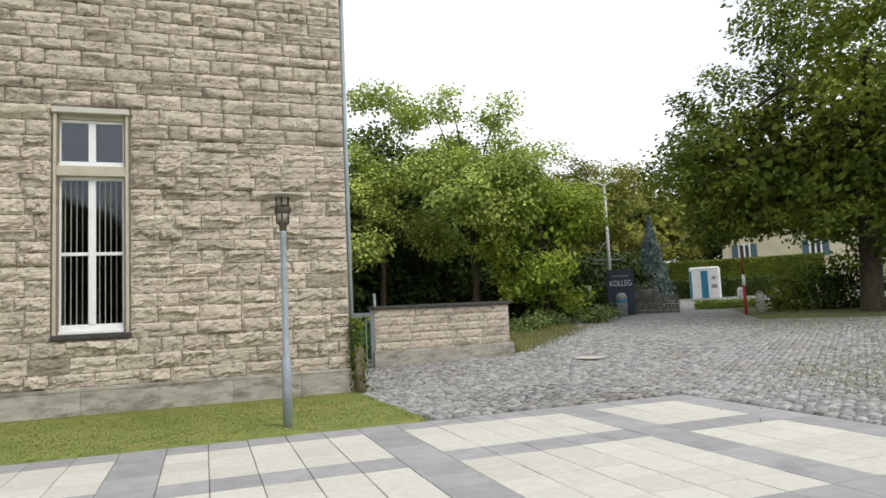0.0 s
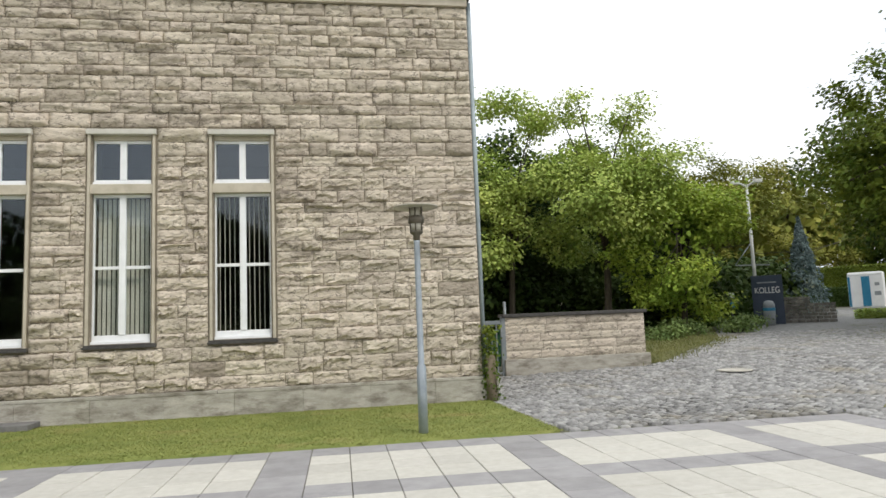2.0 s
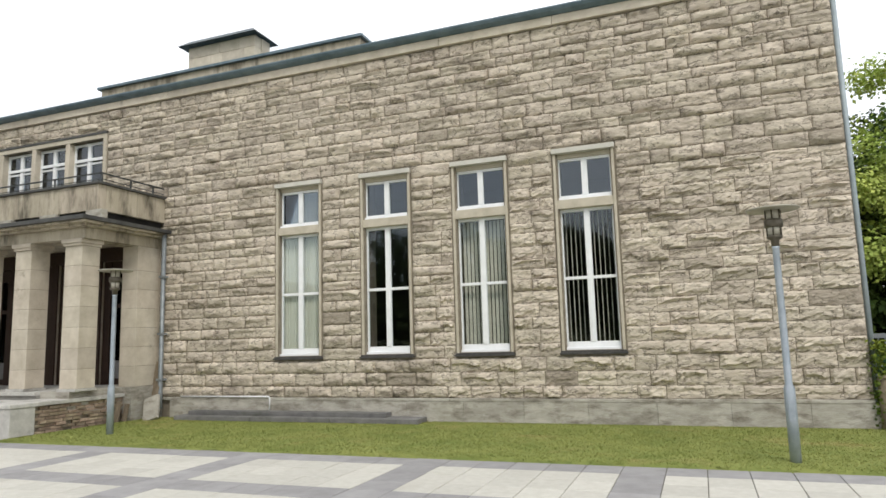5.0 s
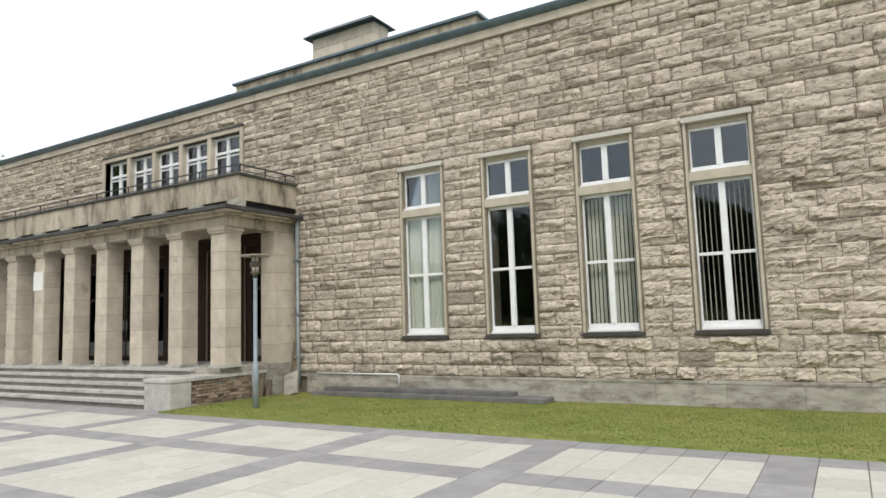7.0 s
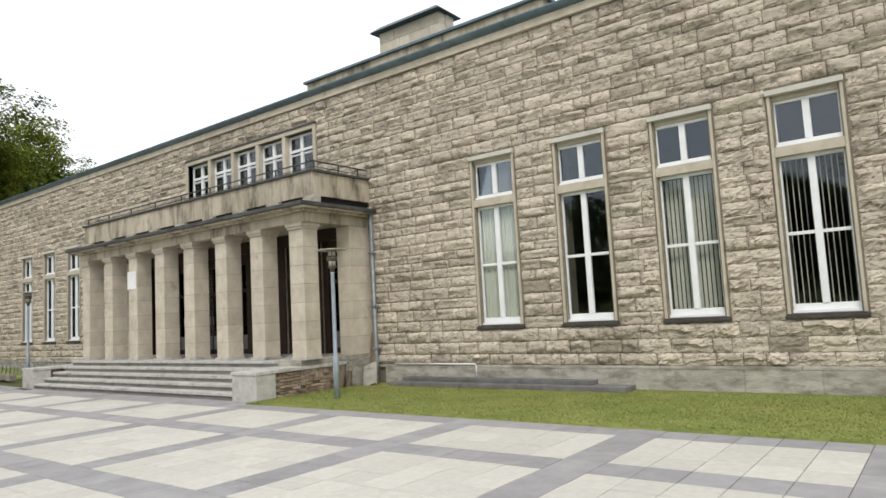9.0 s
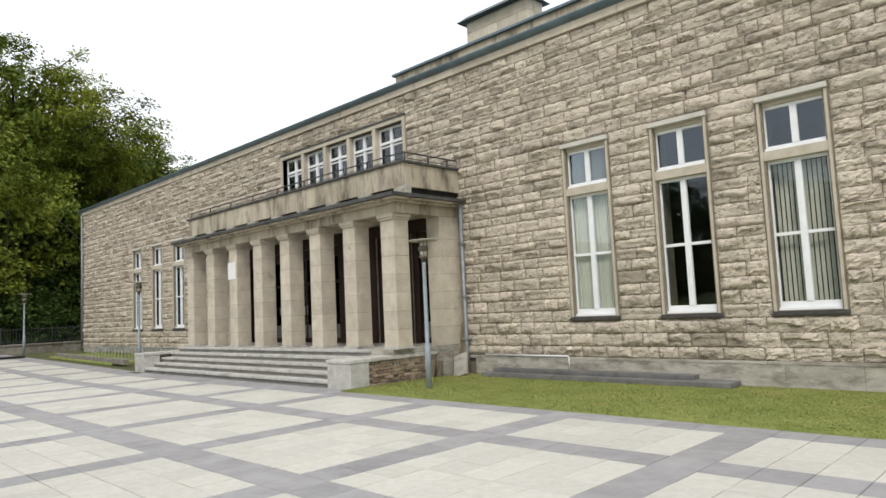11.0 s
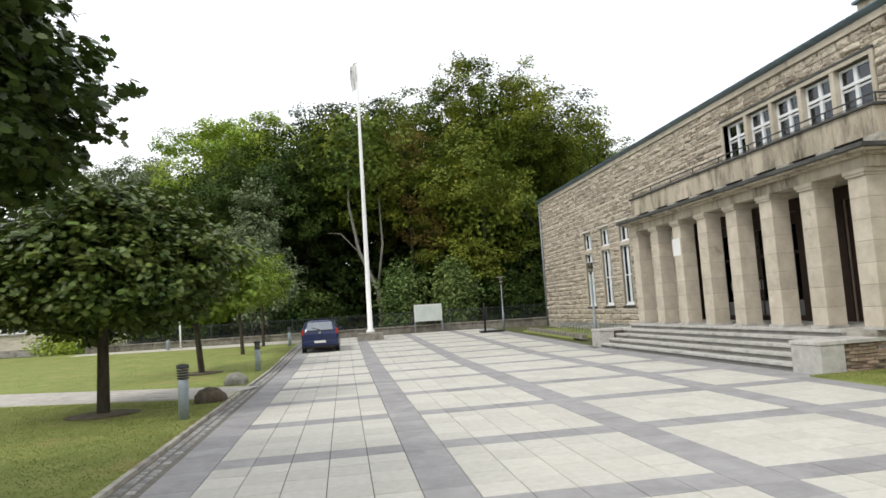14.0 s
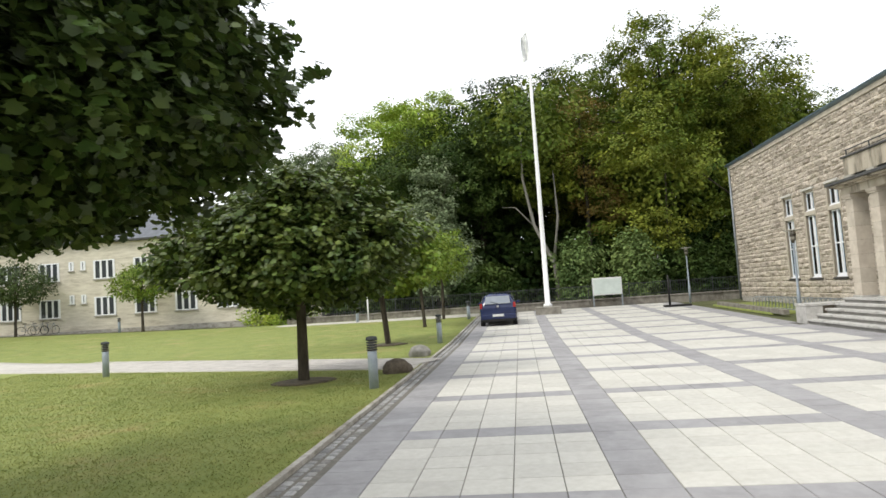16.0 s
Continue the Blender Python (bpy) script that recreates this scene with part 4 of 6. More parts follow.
lb = thing("litter_bin", "grey litter bin with blue band and domed lid", "bin", at=put(20.14, 28.97))
part("body", lathe([(0.24, 0), (0.27, 0.7), (0.27, 0.72)], 14), M_GREYPLASTIC, lb)
part("band", lathe([(0.275, 0.68), (0.28, 0.72), (0.28, 0.8), (0.27, 0.82)], 14), M_TEAL, lb)
part("lid", lathe([(0.27, 0.82), (0.26, 1.0), (0.18, 1.13), (0.02, 1.17)], 14), M_GREYPLASTIC, lb)

lp = thing("double_street_lamp", "tall pale street lamp with two arms", "street lamp", at=put(21.06, 31.23))
part("mast", tube([(0, 0, -0.2), (0, 0, 7.1)], [0.1, 0.065], 10), M_PLATE, lp)
for s in (-1, 1):
    a = part("arm", tube([(0, 0, 7.0), (s * 0.25, -s * 0.15, 7.18), (s * 0.55, -s * 0.33, 7.22)], [0.05, 0.05, 0.05], 8), M_PLATE, lp)
    part("lamp_head", boxes([((s * 0.45 - 0.22, -s * 0.27 - 0.1, 7.16), (s * 0.45 + 0.22, -s * 0.27 + 0.1, 7.34))], 0.03), M_PLATE, a)
part("crossbar", boxes([((-1.0, -0.03, 2.9), (0.9, 0.03, 2.96))]), M_ZINC, lp)
part("brace", tube([(-1.0, 0, 2.95), (0, 0, 4.1)], [0.02, 0.02], 6), M_ZINC, lp)

cb_ = thing("overhead_cable", "thin overhead cables by the drive", "cable", at=put(21.06, 31.23))
for k, (dx, dy, dz) in enumerate(((9.0, 4.5, 4.6), (12.0, 8.0, 4.9), (-3.0, 3.0, 4.4))):
    part("cable", tube([(0.0, 0, 3.0 + 0.5 * k), (dx / 2, dy / 2, (3.0 + 0.5 * k + dz) / 2 - 0.25), (dx, dy, dz)], [0.012] * 3, 5), M_BLACK, cb_)

rs = thing("rubble_wall", "low dark rubble stone wall by the gate", "wall", at=put(21.98, 29.54), rz=-38)
rng = random.Random(2)
for r in range(8):
    x = -0.6
    while x < 0.6:
        w = rng.uniform(0.2, 0.4)
        part("stone", box((x, -0.16 - rng.uniform(0, 0.05), r * 0.155), (min(x + w, 0.62) - 0.015, 0.2, r * 0.155 + 0.14), 0.02), M_RUBBLE, rs)
        x += w
rs2 = thing("rubble_wall", "lower end of the rubble stone wall", "wall", at=put(22.84, 28.85), rz=-38)
for r in range(6):
    x = -0.55
    while x < 0.55:
        w = rng.uniform(0.2, 0.4)
        part("stone", box((x, -0.16 - rng.uniform(0, 0.05), r * 0.155), (min(x + w, 0.58) - 0.015, 0.2, r * 0.155 + 0.14), 0.02), M_RUBBLE, rs2)
        x += w

wc = thing("portable_toilet", "white portable toilet cabin with blue door", "portable toilet", at=put(32.89, 37.56), rz=-47)
part("cabin", box((-0.95, -0.6, 0.1), (0.95, 0.6, 2.1), 0.05), M_POLEWHITE, wc)
part("roof", box((-0.96, -0.62, 2.0), (0.96, 0.62, 2.27), 0.13), M_POLEWHITE, wc, "domed white roof")
part("door", box((-0.2, -0.63, 0.15), (0.25, -0.6, 2.0), 0.01), M_TEAL, wc, "blue door panel")
part("side_panel", box((-0.93, -0.63, 0.15), (-0.8, -0.6, 2.0), 0.01), M_TEAL, wc)
for a, b in (((0.45, -0.62, 0.8), (0.8, -0.605, 1.05)), ((0.5, -0.62, 1.4), (0.75, -0.605, 1.6))):
    part("notice", box(a, b), M_GREYPLASTIC, wc)

br = thing("barrier_post", "red and white barrier post at the gate", "post", at=put(22.75, 23.45))
part("post", lathe([(0.07, 0), (0.07, 1.75), (0.02, 1.8)], 10), M_REDPAINT, br)
part("white_top", lathe([(0.075, 1.3), (0.075, 1.75), (0.03, 1.8)], 10), M_POLEWHITE, br)
part("upper_rod", tube([(0, 0, 1.75), (-0.05, 0, 3.1)], [0.035, 0.025], 8), M_REDPAINT, br)
for dx, lab in ((0.45, "grey"), (-1.2, "white")):
    m = thing("marker_stone", f"{lab} marker stone beside the gate", "bollard", "marker stones at the gate", at=put(23.3 + dx, 23.6) if dx > 0 else put(28.38, 29.61))
    part("stone", lathe([(0.2, 0), (0.18, 0.9), (0.1, 1.0)], 10), M_PLINTH if dx > 0 else M_POLEWHITE, m)
ts = thing("traffic_sign", "small blue and white sign on a post", "sign", at=put(18.97, 30.1))
part("post", tube([(0, 0, 0), (0, 0, 1.6)], [0.025, 0.025], 6), M_ZINC, ts)
bm = lathe([(0.16, 0), (0.16, 0.02)], 16)
bmesh.ops.rotate(bm, verts=bm.verts, cent=(0, 0, 0), matrix=Matrix.Rotation(radians(90), 3, "X") @ Matrix.Rotation(0, 3, "Z"))
bmesh.ops.translate(bm, verts=bm.verts, vec=(0, -0.03, 1.0))
part("disc", bm, M_TEAL, ts)
part("plate", box((-0.13, -0.05, 1.3), (0.13, -0.03, 1.6)), M_POLEWHITE, ts)


def window_unit(parent, x, z, w, h, y, casements=2):
    """A small white window set in a facade that faces -y in its own frame."""
    fr = part("window", box((x - w / 2, y - 0.03, z + h - 0.07), (x + w / 2, y + 0.05, z + h)), M_WHITE, parent)
    part("bottom_rail", box((x - w / 2, y - 0.03, z), (x + w / 2, y + 0.05, z + 0.07)), M_WHITE, fr)
    for k in range(casements + 1):
        a = x - w / 2 + (w - 0.16) * k / casements
        part("stile", box((a, y - 0.03, z + 0.07), (a + 0.16, y + 0.05, z + h - 0.07)), M_WHITE, fr)
    part("pane", box((x - w / 2 + 0.05, y + 0.0, z + 0.05), (x + w / 2 - 0.05, y + 0.02, z + h - 0.05)), M_CARGLASS, fr)
    part("sill", box((x - w / 2 - 0.06, y - 0.08, z - 0.08), (x + w / 2 + 0.06, y + 0.02, z)), M_PLINTH, fr)
    return fr


hs = thing("yellow_house", "cream rendered house behind clipped hedges", "house", at=put(51.44, 51.56), rz=-44)
part("wall", box((-3.0, 0, -1), (9, 9, 6.2)), M_HOUSE, hs)
rf = bmesh.new()
rv = [rf.verts.new(p) for p in ((-3.5, -0.5, 6.15), (9.5, -0.5, 6.15), (9.5, 9.6, 6.15), (-3.5, 9.6, 6.15), (-1.0, 4.5, 9.2), (7, 4.5, 9.2))]
for f in ((0, 1, 5, 4), (1, 2, 5), (2, 3, 4, 5), (3, 0, 4), (3, 2, 1, 0)):
    rf.faces.new([rv[i] for i in f])
part("roof", rf, M_SLATE, hs)
for z in (1.6,):
    for x in (-1.0, 5.2):
        window_unit(hs, x, z + 1.2, 1.1, 1.6, -0.03, 2)
        for s in (-1, 1):
            part("shutter", box((x + s * 0.85 - 0.28, -0.06, z + 1.2), (x + s * 0.85 + 0.28, -0.02, z + 2.8)), M_SHUTTER, hs)

# ---- things at the far end ----
fp = thing("flagpole", "tall white flagpole on a stone plinth", "flagpole", at=put(-39.3, 1.5))
part("plinth", box((-0.7, -0.7, -0.1), (0.7, 0.7, 0.4), 0.03), M_CONC, fp, "weathered concrete plinth")
part("pole", lathe([(0.25, 0.4), (0.25, 0.55), (0.15, 0.6), (0.13, 5), (0.1, 11), (0.06, 16.5), (0.02, 16.55)], 12), M_POLEWHITE, fp)
bm = bmesh.new()
fl = [[bm.verts.new((0.1 * math.sin(2.1 * i + 0.35 * j), -0.05 - 0.11 * i - 0.03 * math.sin(0.5 * j), 16.5 - 0.16 * j - 0.1 * i)) for j in range(11)] for i in range(4)]
bk = [[bm.verts.new(v.co + Vector((0.02, 0, 0))) for v in c] for c in fl]
for g, flip in ((fl, False), (bk, True)):
    for i in range(3):
        for j in range(10):
            q = (g[i][j], g[i + 1][j], g[i + 1][j + 1], g[i][j + 1])
            bm.faces.new(q[::-1] if flip else q)
part("flag", bm, M_FLAG, fp, "pale limp flag")

nb = thing("notice_board", "pale green notice board on two posts", "notice board", at=put(-43.3, 5.4), rz=2)
for s in (-1, 1):
    part("post", box((-0.04, s * 0.88 - 0.04, -0.1), (0.04, s * 0.88 + 0.04, 1.78)), M_ZINC, nb)
part("frame", box((-0.06, -0.9, 0.72), (0.05, 0.9, 1.8), 0.01), M_PLATE, nb)
part("board_face", box((0.045, -0.84, 0.78), (0.06, 0.84, 1.72)), M_BOARD, nb)

bs = thing("stand_base", "black pole stand with a flat base", "stand", at=put(-38.8, 8.55))
part("base", box((-0.35, -0.7, 0), (0.35, 0.7, 0.1), 0.02), M_BLACK, bs)
part("pole", tube([(0, -0.4, 0.1), (0, -0.4, 1.75)], [0.06, 0.05], 8), M_BLACK, bs)

bk_ = thing("basketball_hoop", "basketball hoop with orange rim before the woods", "basketball hoop", at=put(-50.6, 10.0))
part("pole", tube([(0, 0, 0), (0, 0, 3.0)], [0.06, 0.06], 8), M_BLACK, bk_)
part("backboard", box((0.0, -0.35, 2.7), (0.05, 0.35, 3.3)), M_PLATE, bk_)
part("net", lathe([(0.15, 2.2), (0.24, 2.75), (0.24, 2.8)], 12, at=(0.35, 0.0, 0)), M_GREYPLASTIC, bk_)

rack = thing("bicycle_rack", "long row of low grey bicycle hoops", "bicycle rack", at=put(-31, 11.4))
part("base_rail", boxes([((-4.5, -0.05, 0.0), (4.5, 0.05, 0.06)), ((-4.5, 0.6, 0.0), (4.5, 0.66, 0.06))]), M_ZINC, rack)
hoop = None
for k in range(22):
    x = -4.3 + 0.41 * k
    ob = part("hoop", hoop or tube([(0, 0, 0), (0, 0.02, 0.42), (0, 0.15, 0.5), (0, 0.5, 0.48), (0, 0.62, 0.4), (0, 0.63, 0)], [0.017] * 6, 6), M_ZINC, rack)
    ob.location = (x, 0, 0.03)
    hoop = ob.data
for k in range(18):
    t = thing("edging_block", "grey concrete block edging the grass", "edging block", "blocks edging the grass", at=put(-28.6 - 0.5 * k, 10.35))
    part("block", box((-0.22, -0.12, 0), (0.22, 0.12, 0.2), 0.015), M_CONC, t)


def car(x, y, rz):
    c = thing("hatchback_car", "dark blue small hatchback car parked on the square", "car", at=put(x, y), rz=rz)
    # sections along the length, rear at x = 0: (x, half width low, half width high, bottom, belt, top half width, top)
    secs = [(0.0, 0.72, 0.76, 0.42, 0.8, 0.7, 0.86), (0.06, 0.8, 0.83, 0.28, 0.95, 0.68, 1.0), (0.2, 0.83, 0.86, 0.24, 0.98, 0.62, 1.4), (0.45, 0.84, 0.865, 0.22, 0.98, 0.6, 1.5),
            (1.6, 0.845, 0.865, 0.2, 0.96, 0.6, 1.52), (2.5, 0.84, 0.86, 0.2, 0.95, 0.58, 1.42), (3.1, 0.83, 0.84, 0.22, 0.93, 0.66, 0.98), (3.7, 0.8, 0.8, 0.24, 0.8, 0.68, 0.84), (3.98, 0.66, 0.66, 0.34, 0.62, 0.6, 0.64)]
    bm = bmesh.new()
    rings = []
    for sx, w0, w1, z0, zb, wt, zt in secs:
        half = [(w0 * 0.9, z0), (w0, z0 + 0.12), (w1, (z0 + zb) / 2 + 0.1), (w1 * 0.97, zb), (wt, zt - 0.06 if zt - zb > 0.1 else zb + (zt - zb) * 0.6), (wt * 0.7, zt)]
        pts = half + [(-a, b) for a, b in reversed(half)]
        rings.append([bm.verts.new((-sx, a, b)) for a, b in pts])
    n = len(rings[0])
    for p, q in zip(rings, rings[1:]):
        for k in range(n):
            bm.faces.new((p[k], q[k], q[(k + 1) % n], p[(k + 1) % n])).smooth = True
    bm.faces.new(rings[0]), bm.faces.new(list(reversed(rings[-1])))
    bmesh.ops.recalc_face_normals(bm, faces=bm.faces)
    body = part("body", bm, M_CARBLUE, c)
    bm = bmesh.new()
    q = [bm.verts.new(p) for p in ((-0.045, -0.6, 1.03), (-0.045, 0.6, 1.03), (-0.17, 0.54, 1.39), (-0.17, -0.54, 1.39))]
    r = [bm.verts.new(v.co + Vector((0.03, 0, 0.01))) for v in q]
    bm.faces.new(list(reversed(q))), bm.faces.new(r)
    for k in range(4):
        bm.faces.new((q[k], q[(k + 1) % 4], r[(k + 1) % 4], r[k]))
    part("rear_window", bm, M_REARGLASS, body)
    part("wiper", tube([(0.0, 0.0, 1.05), (-0.03, -0.35, 1.16)], [0.012, 0.008], 5), M_BLACK, body)
    part("bumper", box((-0.1, -0.82, 0.32), (0.06, 0.82, 0.58), 0.05), M_CARBLUE, c)
    part("bumper_lower", box((-0.08, -0.74, 0.22), (0.03, 0.74, 0.33), 0.03), M_BLACK, c)
    part("number_plate", box((0.055, -0.26, 0.45), (0.075, 0.26, 0.56), 0.004), M_PLATE, c)
    part("badge", box((0.01, -0.05, 0.88), (0.03, 0.05, 0.96), 0.01), M_RIM, c)
    for s in (-1, 1):
        part("tail_light", box((-0.12, s * 0.78 - 0.06, 0.84), (-0.01, s * 0.78 + 0.06, 1.08), 0.03), M_TAIL, c)
        part("side_mirror", box((-2.75, s * 0.95 - 0.1, 0.98), (-2.6, s * 0.95 + 0.08, 1.12), 0.03), M_CARBLUE, c)
        bm = bmesh.new()
        q = [bm.verts.new((px, s * py, pz)) for px, py, pz in ((-0.5, 0.835, 1.0), (-2.6, 0.835, 0.99), (-2.2, 0.66, 1.4), (-0.6, 0.66, 1.42))]
        r = [bm.verts.new(v.co + Vector((0, s * 0.02, 0.01))) for v in q]
        for f in (q, list(reversed(r)), *[(q[k], r[k], r[(k + 1) % 4], q[(k + 1) % 4]) for k in range(4)]):
            bm.faces.new(f)
        bmesh.ops.recalc_face_normals(bm, faces=bm.faces)
        part("side_window", bm, M_CARGLASS, body)
        for wx in (-0.68, -3.2):
            w = part("wheel", tube([(wx, s * 0.66, 0.3), (wx, s * 0.86, 0.3)], [0.3, 0.3], 20), M_TYRE, c)
            part("rim", tube([(wx, s * 0.85, 0.3), (wx, s * 0.875, 0.3)], [0.19, 0.17], 14), M_RIM, w)


car(-31.9, -1.1, 0)

# low wall and railing that close the square
wa, wb_ = Vector((-45.3, -16.0)), Vector((-43.9, 14.5))
fdir = (wb_ - wa).normalized()
fl_ = (wb_ - wa).length
fz = math.degrees(math.atan2(fdir.y, fdir.x))
nseg = 15
low = thing("boundary_wall", "low mossy concrete wall closing the square", "wall", at=(wa.x, wa.y, ground_z(-45.5, 0)), rz=fz)
for k in range(nseg):
    a, b = fl_ * k / nseg, fl_ * (k + 1) / nseg
    part("wall_block", boxes([((a + 0.01, -0.2, -0.5), (b - 0.01, 0.2, 0.36)), ((a + 0.005, -0.26, 0.36), (b - 0.005, 0.26, 0.45))], 0.015), M_CONC, low)
fence = thing("railing_fence", "dark steel bar railing on the boundary wall", "fence", at=(wa.x, wa.y, ground_z(-45.5, 0) + 0.45), rz=fz)
part("rail", boxes([((0, -0.02, 0.82), (fl_, 0.02, 0.86)), ((0, -0.02, 0.12), (fl_, 0.02, 0.15))]), M_FENCE, fence)
bar = None
for k in range(int(fl_ / 0.15)):
    ob = part("bar", bar or box((-0.012, -0.012, 0), (0.012, 0.012, 0.82)), M_FENCE, fence)
    ob.location = (0.1 + 0.15 * k, 0, 0)
    bar = ob.data
for k in range(13):
    part("post", box((k * fl_ / 12 - 0.03, -0.03, -0.02), (k * fl_ / 12 + 0.03, 0.03, 0.95)), M_FENCE, fence)

# ---- park lawn ----
def bollard(x, y):
    t = thing("bollard_light", "grey steel bollard light with louvred head", "bollard light", "bollard lights along the paths", at=put(x, y))
    part("post", lathe([(0.095, -0.05), (0.095, 0.76), (0.09, 0.77)], 14), M_LAMP, t)
    h = part("head", lathe([(0.07, 0.76), (0.07, 1.0)], 14), M_LAMPGLASS, t)
    for z in (0.78, 0.83, 0.88, 0.93):
        part("louvre", lathe([(0.1, z), (0.115, z + 0.015), (0.1, z + 0.03)], 14), M_FENCE, h)
    part("cap", lathe([(0.115, 0.98), (0.12, 1.0), (0.11, 1.05), (0.03, 1.07)], 14), M_FENCE, t)


for x, y in ((-13.7, -3.04), (-24.75, -3.03), (-38.3, -2.98), (-19.3, -12.4), (-42.4, -10.4), (-46.0, -28.8)):
    bollard(x, y)


def boulder(x, y, rx, ry, rz_, mat, label, seed):
    bm = bmesh.new()
    bmesh.ops.create_icosphere(bm, subdivisions=3, radius=1)
    for v in bm.verts:
        d = 1 + 0.22 * noise.noise(v.co * 1.3 + Vector((seed, 0, 0))) + 0.1 * noise.noise(v.co * 3.5 + Vector((0, seed, 0)))
        v.co = Vector((v.co.x * rx * d, v.co.y * ry * d, max(v.co.z, -0.5) * rz_ * d))
    for f in bm.faces:
        f.smooth = True
    t = thing("boulder", label, "boulder", "boulders beside the path", at=(x, y, ground_z(x, y) + rz_ * 0.35))
    part("rock", bm, mat, t)


boulder(-16.25, -3.05, 0.32, 0.36, 0.27, M_ROCK_BROWN, "brown rounded boulder on the lawn edge", 3)
boulder(-20.2, -3.1, 0.3, 0.33, 0.26, M_ROCK_GREY, "pale grey boulder on the lawn edge", 9)
wp = thing("white_post", "thin white post on the lawn", "post", at=put(-42.9, -9.8))
part("post", tube([(0, 0, 0), (0, 0, 2.0)], [0.05, 0.05], 8), M_POLEWHITE, wp)

wing = thing("west_wing", "two-storey pale limestone wing with white casement windows", "building", at=(-48.9, -14.7, 0.3), rz=90)
# its face looks towards +x; own x axis runs along +y
part("wall", box((-62, 0.0, -1.0), (0, 10, 7.2)), M_HALLWEST, wing, "pale coursed limestone wall")
part("plinth", box((-62.0, -0.06, -1.0), (0.0, 0.02, 0.55), 0.01), M_PLINTH, wing)
part("eaves", box((-62.3, -0.35, 7.2), (0.3, 10.3, 7.35), 0.02), M_LEAD, wing)
rf = bmesh.new()
rv = [rf.verts.new(p) for p in ((-62.3, -0.3, 7.35), (0.3, -0.3, 7.35), (0.3, 10.3, 7.35), (-62.3, 10.3, 7.35), (-62.3, 5, 10.2), (0.3, 5, 10.2))]
for f in ((0, 1, 5, 4), (2, 3, 4, 5), (1, 2, 5), (3, 0, 4), (3, 2, 1, 0)):
    rf.faces.new([rv[i] for i in f])
part("roof", rf, M_SLATE, wing)
for x in [-3.8, -7.1, -10.44, -13.71, -17.0] + [-21.6 - 3.3 * k for k in range(8)]:
    for z in (1.62, 4.45):
        window_unit(wing, x, z, 1.75, 1.45, -0.03, 3)
for k in range(6):
    part("skylight", box((-3 - 8 * k, 0.9, 8.0), (-1.8 - 8 * k, 1.9, 8.75), 0.02), M_CARGLASS, wing)
for x in (-18.74, -19.72):
    for z in (2.62, 5.2):
        window_unit(wing, x, z, 0.4, 0.7, -0.03, 1)


def bicycle(x, y, rz):
    t = thing("bicycle", "grey bicycle parked by the wing wall", "bicycle", "bicycles by the wing", at=put(x, y), rz=rz)
    for wx in (-0.5, 0.5):
        pts = [(wx + 0.33 * math.cos(a), 0, 0.34 + 0.33 * math.sin(a)) for a in np.linspace(0, 2 * math.pi, 21)]
        part("wheel", tube(pts, [0.018] * 21, 6), M_TYRE, t)
    bm = bmesh.new()
    for p, q in (((-0.5, 0.34), (-0.1, 0.34)), ((-0.1, 0.34), (-0.25, 0.85)), ((-0.5, 0.34), (-0.2, 0.75)), ((-0.1, 0.34), (0.35, 0.8)), ((-0.2, 0.75), (0.36, 0.82)), ((0.5, 0.34), (0.34, 0.95))):
        tube([(p[0], 0, p[1]), (q[0], 0, q[1])], [0.018, 0.018], 6, bm)
    part("frame", bm, M_ZINC, t)
    part("saddle", box((-0.38, -0.07, 0.86), (-0.12, 0.07, 0.92), 0.02), M_BLACK, t)
    part("handlebar", tube([(0.3, -0.28, 1.0), (0.36, 0, 1.02), (0.3, 0.28, 1.0)], [0.014] * 3, 6), M_BLACK, t)


for k, (x, y) in enumerate(((-47.9, -35.6), (-47.8, -36.5), (-47.9, -37.4))):
    bicycle(x, y, 84 + 9 * k)

# ---- trees, shrubs and grass ----


def maple_shape():
    right = [(0.35, -0.42), (0.3, -0.12), (0.85, 0.05), (0.45, 0.25), (0.72, 0.62)]
    pts = right + [(0.0, 1.0)] + [(-a, b) for a, b in reversed(right)]
    return np.array([(a, b, -0.12 * abs(a) - 0.08 * b * b) for a, b in pts])


DIAMOND = np.array([(0, -0.5, 0), (0.36, 0.05, -0.05), (0, 0.6, -0.1), (-0.36, 0.05, -0.05)])


def leaf_cloud(name, centres, outward, size, shape, material, droop=0.0, up=0.55, wild=0.75):
    """One mesh of many small leaves, each turned roughly upwards and outwards."""
    n = len(centres)
    nor = outward * 0.55 + np.array([0, 0, up]) + RNG.normal(0, wild * 0.6, (n, 3))
    nor /= np.linalg.norm(nor, axis=1, keepdims=True)
    tip = outward * 0.8 + RNG.normal(0, 0.6, (n, 3)) + np.array([0, 0, -droop])
    tip -= nor * (tip * nor).sum(1, keepdims=True)
    tip /= np.linalg.norm(tip, axis=1, keepdims=True) + 1e-9
    side = np.cross(tip, nor)
    s = (np.ones(n) * size)[:, None, None] * RNG.uniform(0.65, 1.3, (n, 1, 1))
    k = len(shape)
    v = centres[:, None] + s * (side[:, None] * shape[None, :, 0:1] + tip[:, None] * shape[None, :, 1:2] + nor[:, None] * shape[None, :, 2:3])
    f = np.arange(n * k, dtype=np.int32).reshape(n, k)
    return array_mesh(name, v.reshape(-1, 3), f, material)


